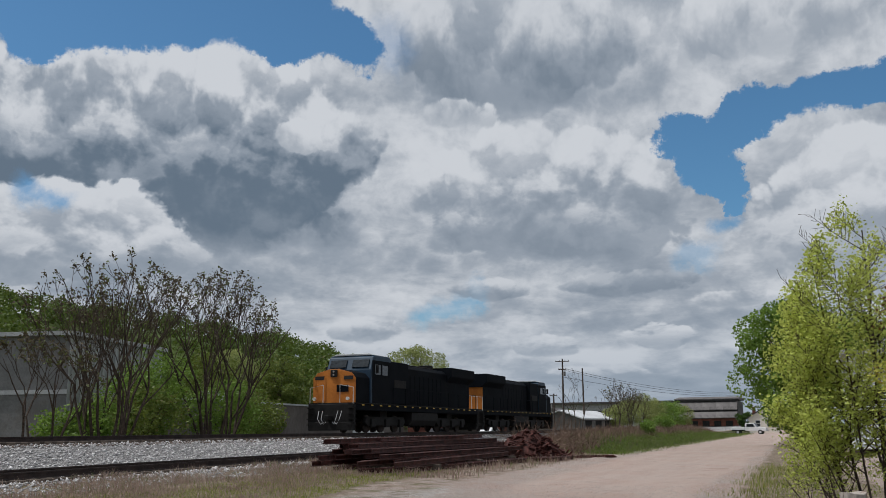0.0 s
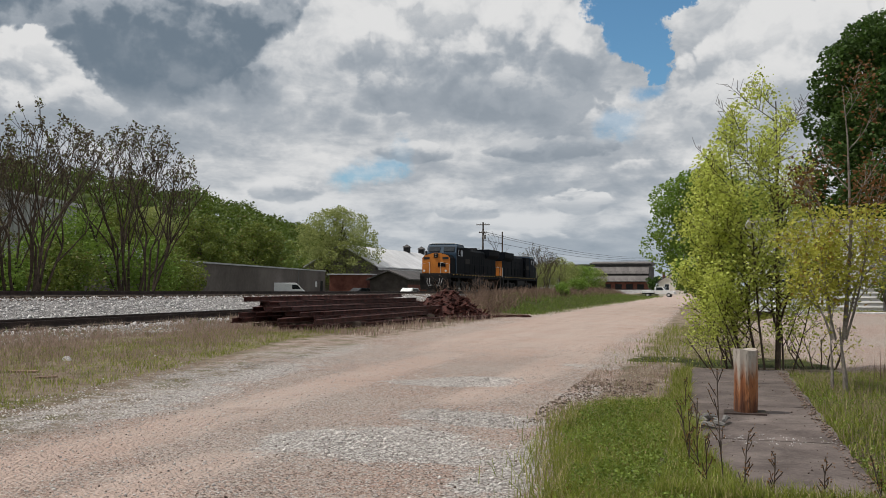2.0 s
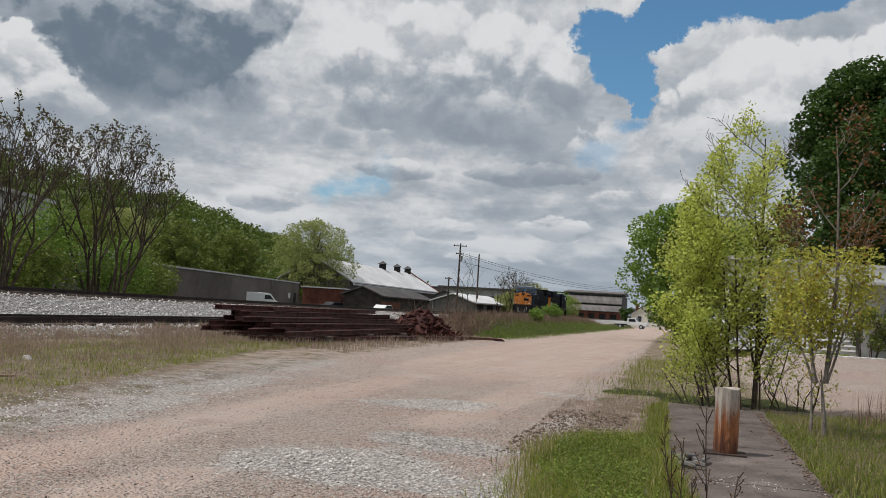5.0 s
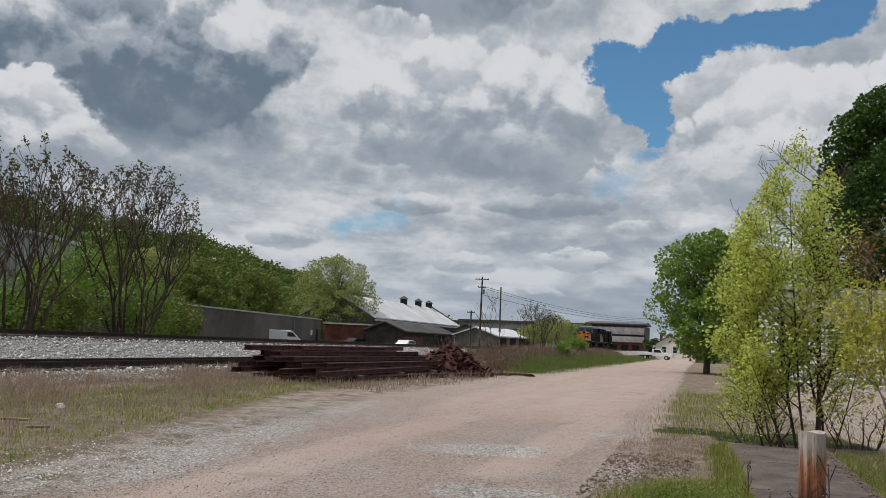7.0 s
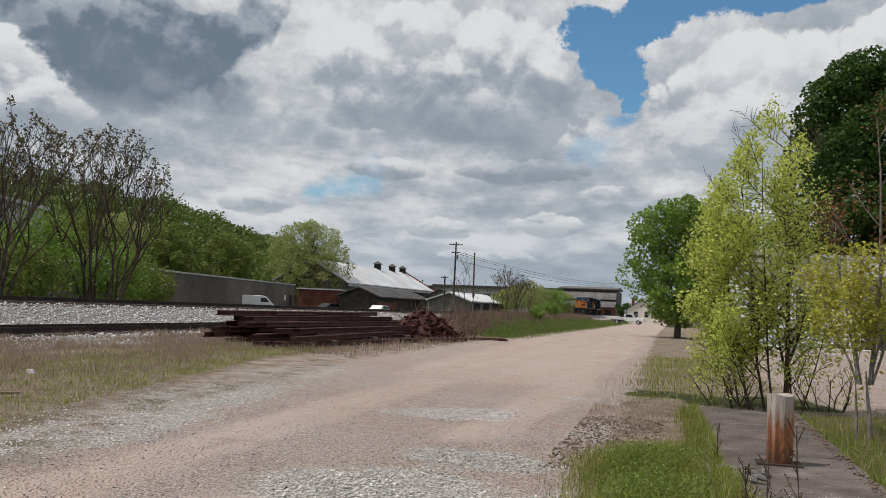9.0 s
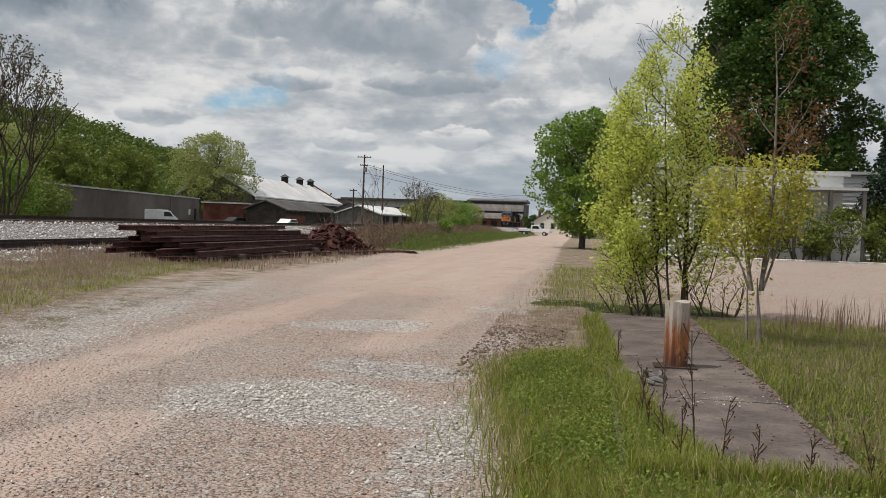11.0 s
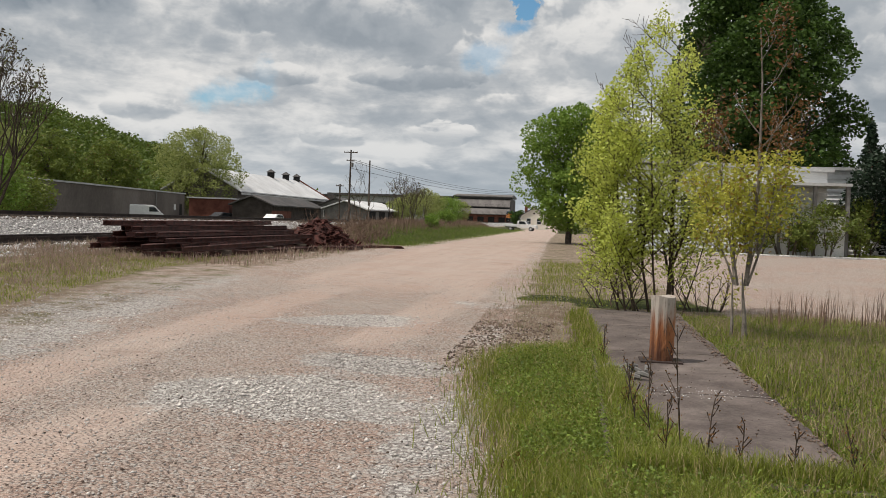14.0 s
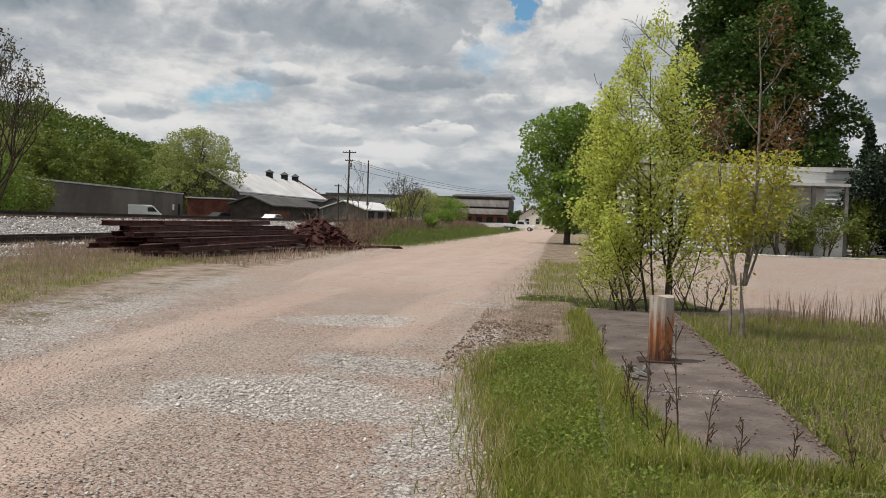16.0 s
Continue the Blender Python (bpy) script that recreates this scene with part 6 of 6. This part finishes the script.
def build_cover():
    road_r = lambda y: np.interp(y, RIGHT_Y, RIGHT_X)
    # green verge between road and slab, and right of the slab
    blades("verge_grass", "fresh green grass between the road and the slab", "grass", (-1.5, 1.0, 4.0, 11.5), 56000, 0.23, 0.0036, M["grass"], 41, 0.6, 0.09,
           keep=lambda x, y, r: ~on_slab(x, y) & (x > np.interp(y, [4, 6, 8, 10, 11.5], [-0.3, -0.35, -0.75, -0.85, -0.1]) + r.normal(size=len(x)) * 0.2))
    r = np.random.default_rng(90)
    for k, (x0, x1, y0, y1, n, h) in enumerate(((-0.9, 0.62, 4.6, 11.0, 24000, 0.20), (1.86, 6.0, 4.6, 15.5, 26000, 0.15), (-0.4, 1.9, 4.2, 7.4, 16000, 0.17))):
        x, y = r.uniform(x0, x1, n), r.uniform(y0, y1, n)
        ok = ~on_slab(x, y) & (x > np.interp(y, [4, 6, 8, 10, 11.5], [-0.3, -0.3, -0.7, -0.7, -0.05])) & (np.sin(x * 4.1 + y) + np.sin(y * 3.3 - x * 2.3) + r.normal(size=n) * 0.8 > -0.5)
        x, y = x[ok], y[ok]
        p = np.stack([x, y, ground_height(x, y) + h * r.random(len(x)) ** 0.7], 1)
        tagged(new("clover", leaf_cloud("clover", p, r.uniform(0.012, 0.030, len(x)), M["weed"], 91 + k, 0.0, 0.8)), "broad-leaved green weeds among the grass", "weeds", kind="stuff")
    blades("verge_grass", "tall thin grass along the far end of the slab", "grass", (-0.2, 0.5, 10.5, 16.0), 9000, 0.26, 0.006, M["grass"], 42, 0.4, 0.10, keep=lambda x, y, r: ~on_slab(x, y) & (x > 0.25 - 0.02 * (y - 10) + r.normal(size=len(x)) * 0.1))
    blades("meadow_grass", "green and straw-coloured grass beside the slab", "grass", (1.7, 7.5, 4.0, 16.4), 80000, 0.20, 0.0042, M["grass"], 43, 0.6, 0.18, keep=lambda x, y, r: ~on_slab(x, y))
    blades("dead_grass", "straw-coloured dead grass among the green", "grass", (1.9, 7.5, 5.0, 16.8), 26000, 0.24, 0.0035, M["dry"], 44, 0.5, 0.2, keep=lambda x, y, r: ~on_slab(x, y))
    blades("roadside_grass", "low grass tufts under the saplings", "grass", (-1.5, 3.2, 17.4, 36), 4500, 0.15, 0.006, M["grass"], 45, 0.6, 0.45, keep=lambda x, y, r: (x > road_r(y) + 0.4 + r.normal(size=len(x)) * 0.5) & (np.sin(1.3 * x + 0.8 * y) > -0.4))
    blades("verge_tufts", "sparse straw tufts at the road edge", "grass", (-1.6, 0.4, 5.0, 17), 7000, 0.12, 0.0035, M["dry"], 46, 0.9, 0.15, keep=lambda x, y, r: (x > road_r(y) - 0.1) & ~on_slab(x, y))
    blades("verge_grass", "ragged grass growing over the slab's end", "grass", (-0.3, 2.4, 4.2, 5.9), 22000, 0.22, 0.004, M["grass"], 55, 0.6, 0.12, keep=lambda x, y, r: ~on_slab(x, y))
    # pinkish dead stalks left of the road
    blades("dry_grass", "dry pinkish grass between the road and the siding", "grass", (-17.3, -8.0, 8, 31), 52000, 0.27, 0.006, M["dry"], 47, 0.7, 0.3,
           keep=lambda x, y, r: (x < np.interp(y, [8, 12, 22, 30], [-8.4, -9.3, -11.8, -12.8]) + r.normal(size=len(x)) * 0.5) & (r.random(len(x)) < np.interp(x, [-17, -13, -9], [1, 0.7, 0.2])) & (np.sin(x * 1.1 + 0.7 * y) + np.sin(0.9 * y - 1.7 * x) > -0.9))
    blades("verge_turf", "patchy low grass between the gravel and the dry stalks", "grass", (-14.5, -6.8, 8, 30), 42000, 0.12, 0.006, M["grass"], 48, 0.8, 0.45, keep=lambda x, y, r: x < np.interp(y, [8, 12, 22, 30], [-7.6, -8.6, -10.8, -11.5]))
    blades("dry_grass", "dry stalks standing round the stacked rails", "grass", (-17.2, -9.6, 25.5, 47), 9000, 0.34, 0.010, M["dry"], 49, 0.4, 0.35, keep=lambda x, y, r: (y < 27.5) | (y > 42) | (x < -16.6) | (x > -11.4))
    # bank down the road
    blades("bank_grass", "green grass on the bank beside the road", "grass", (-17.0, -9.3, 49, 165), 95000, 0.22, 0.015, M["bankgrass"], 50, 1.0, 0.6)
    blades("bank_scrub", "dull grey-brown scrub on the bank's top", "scrub", (-17.2, -11.8, 47, 130), 26000, 0.75, 0.012, M["dead"], 51, 0.6, 0.6)
    blades("lot_weeds", "thin dry stalks at the edge of the dirt lot", "weeds", (3.2, 9.0, 14.8, 17.6), 800, 0.75, 0.006, M["dead"], 52, 0.18, 0.12)
    blades("lawn", "lawn before the white house", "grass", (2.0, 34, 38.5, 43), 26000, 0.12, 0.02, M["grass"], 53, 0.5)
    blades("track_scrub", "rough grass beyond the main track", "grass", (-40, -28.6, 18, 120), 36000, 0.45, 0.04, M["grass"], 54, 0.4, 0.6)
    # stones
    pebbles("ballast", "pale crushed stone ballast between the tracks", (-23.6, -17.0, 15, 75), 30000, 0.07, 0.15, M["stone"], 61)
    pebbles("ballast", "pale crushed stone between the road verge and siding", (-17.3, -15.8, 14, 45), 4000, 0.05, 0.09, M["stone"], 62)
    # dark stones stand in for the shaded, dirty shoulder below the rails
    pebbles("ballast", "dirty ballast along the main rails, darkened for shade below the ties", (-24.2, -23.2, 14, 78), 9000, 0.05, 0.10, M["darkstone"], 66)
    pebbles("road_stones", "loose pale gravel on the road", (-8.5, 0.0, 4.0, 24), 34000, 0.008, 0.030, M["gravel"], 63, keep=lambda x, y, r: r.random(len(x)) < np.interp(y, [4, 24], [1, 0.3]))
    for k, (px, py, rx, ry, n) in enumerate(((-2.45, 7.55, 1.1, 0.9, 4200), (-2.0, 9.45, 0.7, 0.55, 1800), (-3.3, 13.4, 1.1, 0.7, 1800), (-6.9, 9.0, 1.2, 3.4, 8000), (-0.95, 6.6, 0.4, 2.0, 1500), (-7.5, 12.7, 0.9, 0.5, 1600), (-7.8, 14.5, 1.4, 3.2, 6000))):
        r0 = np.random.default_rng(70 + k)
        pebbles("gravel_patch", "patch of coarser pale gravel on the road", (px - rx * 1.5, px + rx * 1.5, py - ry * 1.5, py + ry * 1.5), n, 0.015, 0.045, M["gravel"], 70 + k,
                keep=lambda x, y, r: r.random(len(x)) < 1.15 - np.hypot((x - px) / rx, (y - py) / ry) ** 1.5 * 0.75)
    pebbles("road_stones", "dark grit and clods at the road edge", (-1.4, -0.2, 9.5, 14.5), 1300, 0.02, 0.06, M["darkstone"], 81)
    pebbles("road_stones", "loose dark grit on the road", (-8.5, 0.2, 4.0, 24), 14000, 0.008, 0.022, M["darkstone"], 64, keep=lambda x, y, r: r.random(len(x)) < np.interp(y, [4, 24], [1, 0.3]))
    pebbles("slab_grit", "small debris scattered on the slab", (0.4, 1.85, 5.8, 16), 420, 0.006, 0.025, M["darkstone"], 84)
    blades("roadside_grass", "bright grass tufts at the road's edge", "grass", (-1.6, 0.8, 18.6, 36), 5000, 0.20, 0.006, M["grass"], 56, 0.5, 0.4, keep=lambda x, y, r: x > road_r(y) + 0.5 + r.normal(size=len(x)) * 0.3)
    pebbles("slab_grit", "pale crumbs along the slab's joint", (0.5, 1.85, 8.15, 8.75), 170, 0.006, 0.026, M["stone"], 83)
    pebbles("slab_grit", "dark gravel along the edge of the slab", (1.74, 2.06, 5.8, 15.8), 1700, 0.012, 0.05, M["darkstone"], 82)


def build_weeds():
    # tall thin dead stalks with a few leaves in front of the slab
    r = random.Random(9)
    for x, y, h in ((0.78, 6.15, 0.95), (0.62, 6.5, 0.70), (0.55, 6.8, 0.62), (0.90, 5.9, 0.55), (1.1, 5.75, 0.42), (0.40, 9.9, 0.5), (1.4, 5.7, 0.40), (1.75, 5.6, 0.45), (0.66, 6.0, 0.5), (0.50, 7.4, 0.5), (2.2, 6.4, 0.5), (2.6, 7.2, 0.6)):
        t = plant("dead_weed", "thin dead weed stalk standing in the grass", "weed", x, y, float(ground_height(x, y)) - 0.02, "dead weed stalks")
        g = Grower(int(h * 1000))
        g.branch(Vector((0, 0, 0)), Vector((r.uniform(-0.15, 0.1), 0, 1)), h, 0.0045, 1, 0.3, 0.07, 9, 0.5, 4, 0.25, 0.22)
        part("stalk", g.s.mesh("stalk", M["twig"]), t)
        p = scatter_tips(g.tips, 2, 0.012, 3, 0.8)
        tagged(part("seed_head", leaf_cloud("seed_head", p, 0.022, M["redleaf"], 4), t), kind="stuff")


def build_brush():
    # tangled dead branches where the bank begins, beside the scrap heap
    r = random.Random(12)
    for k, (x, y, h) in enumerate(((-12.4, 47.2, 1.5), (-11.4, 48.4, 1.2), (-13.4, 49.5, 1.7), (-10.6, 47.0, 0.9), (-12.2, 51.5, 1.5), (-14.4, 47.5, 1.6), (-11.2, 52.5, 1.2), (-15.2, 51.0, 1.9), (-13.0, 54.0, 1.7), (-14.6, 56.5, 1.9))):
        t = plant("dead_brush", "tangle of dead grey-brown branches on the bank", "brush", x, y, None, "dead brush on the bank")
        g = Grower(300 + k)
        for i in range(9):
            a = r.uniform(0, 6.28)
            g.branch(Vector((r.uniform(-0.5, 0.5), r.uniform(-0.5, 0.5), 0)), Vector((0.7 * math.cos(a), 0.7 * math.sin(a), 1)), h * r.uniform(0.7, 1.2), 0.034, 1, 0.1, 0.22, 6, 0.7, 4, 0.2, 0.5)
        part("branchwork", g.s.mesh("branchwork", M["dead"]), t)


def build_leaf_clump():
    r = np.random.default_rng(6)
    p = r.normal(size=(26, 3)) * (0.06, 0.06, 0.03) + (0, 0, 0.05)
    x, y = -0.28, 5.75
    ob = new("dead_leaf_clump", leaf_cloud("dead_leaf_clump", p, 0.06, M["redleaf"], 7))
    ob.matrix_world = pose(x, y, float(ground_height(x, y)))
    tagged(ob, "clump of red-brown dead leaves in the grass", "leaves", kind="stuff")


def build_trees():
    build_leaf_clump()
    build_brush()
    build_birch()
    build_sapling()
    big_tree("maple", "large dark green maple behind the white house", 11.5, 60.5, 18.2, 6.3, 0.45, M["maple"], 0.27, 80000, 101, 0.05, 1.25, 120, 0.7, None, 0.45)
    big_tree("roadside_tree", "fresh green tree beside the road", -0.2, 70.0, 11.0, 4.4, 0.26, M["midgreen"], 0.22, 32000, 102, 0.10, 1.25, 48)
    big_tree("roadside_tree", "fresh green tree further down the road", 4.2, 82.0, 10.5, 4.5, 0.26, M["midgreen"], 0.24, 18000, 103, 0.16, 1.5, 30)
    big_tree("spreading_tree", "pale green spreading tree beside the warehouse", -60.0, 138.5, 15.3, 8.1, 0.4, M["pale"], 0.27, 30000, 104, 0.10, 1.4, 62, None, None, 0.4, 0.45)
    for k, (x, y, h, w, m) in enumerate(((-72, 116, 12.5, 6.0, "olive"), (-64.4, 119.5, 11.4, 5.8, "olive"), (-78, 106, 12.5, 6.5, "olive"), (-84, 96, 13.0, 7.0, "olive"), (-82, 118, 14.0, 7.0, "pale"))):
        big_tree("backdrop_tree", "olive green tree behind the warehouse", x, y, h, w, 0.3, M[m], 0.34, 14000, 110 + k, 0.1, 1.5, 34)
    build_bare_tree("half-bare many-stemmed tree with bronze buds beyond the track", -31.2, 34.6, 10.0, 4.3, 201, 13)
    build_bare_tree("half-bare many-stemmed tree with russet leaves beyond the track", -32.0, 44.6, 10.9, 3.7, 202, 12)
    build_bare_tree("small bare tree before the metal shed", -30.5, 29.6, 5.6, 2.3, 203, 4)
    build_bare_tree("thin bare tree beside the utility poles", -30.5, 128, 9.6, 1.8, 204, 3, None, 1, 0.15, 0.4)
    for k, (x, y, h, w, m) in enumerate(((-33.5, 39.5, 3.6, 3.0, "olive"), (-34, 48, 4.6, 3.4, "midgreen"), (-33, 35, 2.6, 2.4, "midgreen"), (-35.5, 53, 4.0, 3.0, "olive"), (-38, 58, 3.4, 2.6, "olive"), (-36, 44, 6.4, 3.8, "midgreen"), (-35, 41, 5.2, 3.0, "midgreen"))):
        build_bush("tangled green undergrowth beyond the track", x, y, h, w, M[m], 130 + k, 6500, 0.19, None, "undergrowth beyond the track")
    build_bare_tree("budding small tree beyond the track", -29.6, 151, 8.6, 2.6, 205, 6, M["sumac"], 2, 0.22, 0.6)
    build_bare_tree("half-bare small tree beyond the track", -29.8, 163, 8.8, 2.8, 206, 7, M["sumac"], 2, 0.22, 0.6)
    build_bare_tree("half-bare small tree beyond the track", -30.2, 176, 8.0, 2.8, 207, 6, M["sumac"], 2, 0.22, 0.6)
    for k, (x, y, h, w, m) in enumerate(((-30.8, 186, 7.8, 3.8, "pale"), (-30.8, 200, 7.6, 3.8, "pale"), (-30.8, 157, 4.8, 2.8, "pale"), (-30.8, 216, 7.2, 3.6, "midgreen"), (-30.8, 170, 6.2, 3.4, "pale"), (-31, 234, 7.4, 3.8, "midgreen"), (-31.2, 252, 7.0, 3.8, "pale"))):
        build_bush("yellow-green thicket beyond the track", x, y, h, w, M[m], 250 + k, 5200, 0.26, None, "thickets beyond the track")
    for k, (x, y, h, w, m) in enumerate(((-13.0, 92, 1.5, 1.4, "midgreen"), (-12.0, 76, 1.0, 1.1, "midgreen"), (-14.5, 104, 1.4, 1.5, "midgreen"))):
        build_bush("low green bush on the bank beside the road", x, y, h, w, M[m], 155 + k, 1600, 0.16, None, "bushes on the bank")
    for k, (x, y, h, w) in enumerate(((11.4, 41.6, 2.5, 1.1), (12.9, 42.2, 2.9, 1.2), (10.2, 41.4, 1.6, 0.8))):
        build_bush("clipped green shrub before the white house", x, y, h, w, M["olive"], 160 + k, 1800, 0.16, None, "shrubs by the white house")
    build_bush("low brushy growth at the foot of the saplings", 0.9, 17.6, 0.9, 1.1, M["birch"], 188, 350, 0.055, None, "brush under the saplings")
    build_bush("low brushy growth at the foot of the saplings", 2.6, 17.9, 0.9, 1.0, M["sapling"], 189, 350, 0.055, None, "brush under the saplings")
    for k, (x, y, h, w) in enumerate(((7.6, 38.9, 2.3, 0.9), (8.8, 38.8, 2.7, 1.1), (10.3, 38.9, 2.6, 1.1), (11.6, 39.4, 1.9, 0.8), (9.5, 38.6, 1.6, 0.8))):
        build_bush("olive shrub growing before the porch", x, y, h, w, M["olive"], 190 + k, 1900, 0.12, None, "shrubs before the porch")
    big_tree("yew", "broad dark evergreen beside the white house", 14.4, 42.7, 5.3, 2.4, 0.14, M["spruce"], 0.17, 14000, 173, 0.04, 0.7, 40)
    build_conifer(16.2, 52.5, 7.5, 1.9, 171)
    build_conifer(19.2, 52.0, 6.6, 2.2, 172)
    build_bush("dark hedge beside the far white house", -11.6, 200, 4.4, 2.4, M["maple"], 181, 1800, 0.4)
    build_bush("dark shrub beside the far white house", -3.0, 198, 5.0, 2.6, M["maple"], 182, 1800, 0.4)


build_hill()
build_trees()
build_weeds()
build_cover()


# ---- what moves ----
def motions():
    """Both locomotives run off along the main track, cab end trailing; the wheelsets turn with them."""
    known_t = [0.0, 1.0, 2.5, 4.5, 7.5, 9.5, 12.5, 16.0]
    known_y = [45.35, 62.7, 90.6, 129.8, 200.5, 246.0, 326.0, 424.0]
    bend = np.polynomial.Polynomial.fit(known_t, known_y, 3)
    times = [k / 30 for k in range(481)]
    ys = [float(bend(t)) for t in times]
    keys = [(t, y) for k, (t, y) in enumerate(zip(times, ys)) if k % 6 == 0]
    def rail_top(y):
        return 1.2145 + float(track_rise(y))

    def tilt(y, z):
        return math.degrees(math.atan((z - y) / 22.3))

    walk(LOCO_A, [(t, pose(-25.0, y, rail_top(y), tilt(rail_top(y), rail_top(y + 22.3)))) for t, y in keys])
    walk(LOCO_B, [(t, pose(-25.0, y + 44.7, rail_top(y + 44.7), tilt(rail_top(y + 44.7), rail_top(y + 22.4)), 0, 180)) for t, y in keys])
    turns = np.concatenate([[0.0], np.cumsum(np.minimum(np.degrees(np.diff(ys) / 0.53), 88.0))])
    for wheels, way in ((WHEELS_A, -1), (WHEELS_B, 1)):
        for w, axle in zip(wheels, AXLES):
            walk(w, [(t, pose(0, axle, 0.532, way * float(a))) for t, a in zip(times, turns)])


motions()
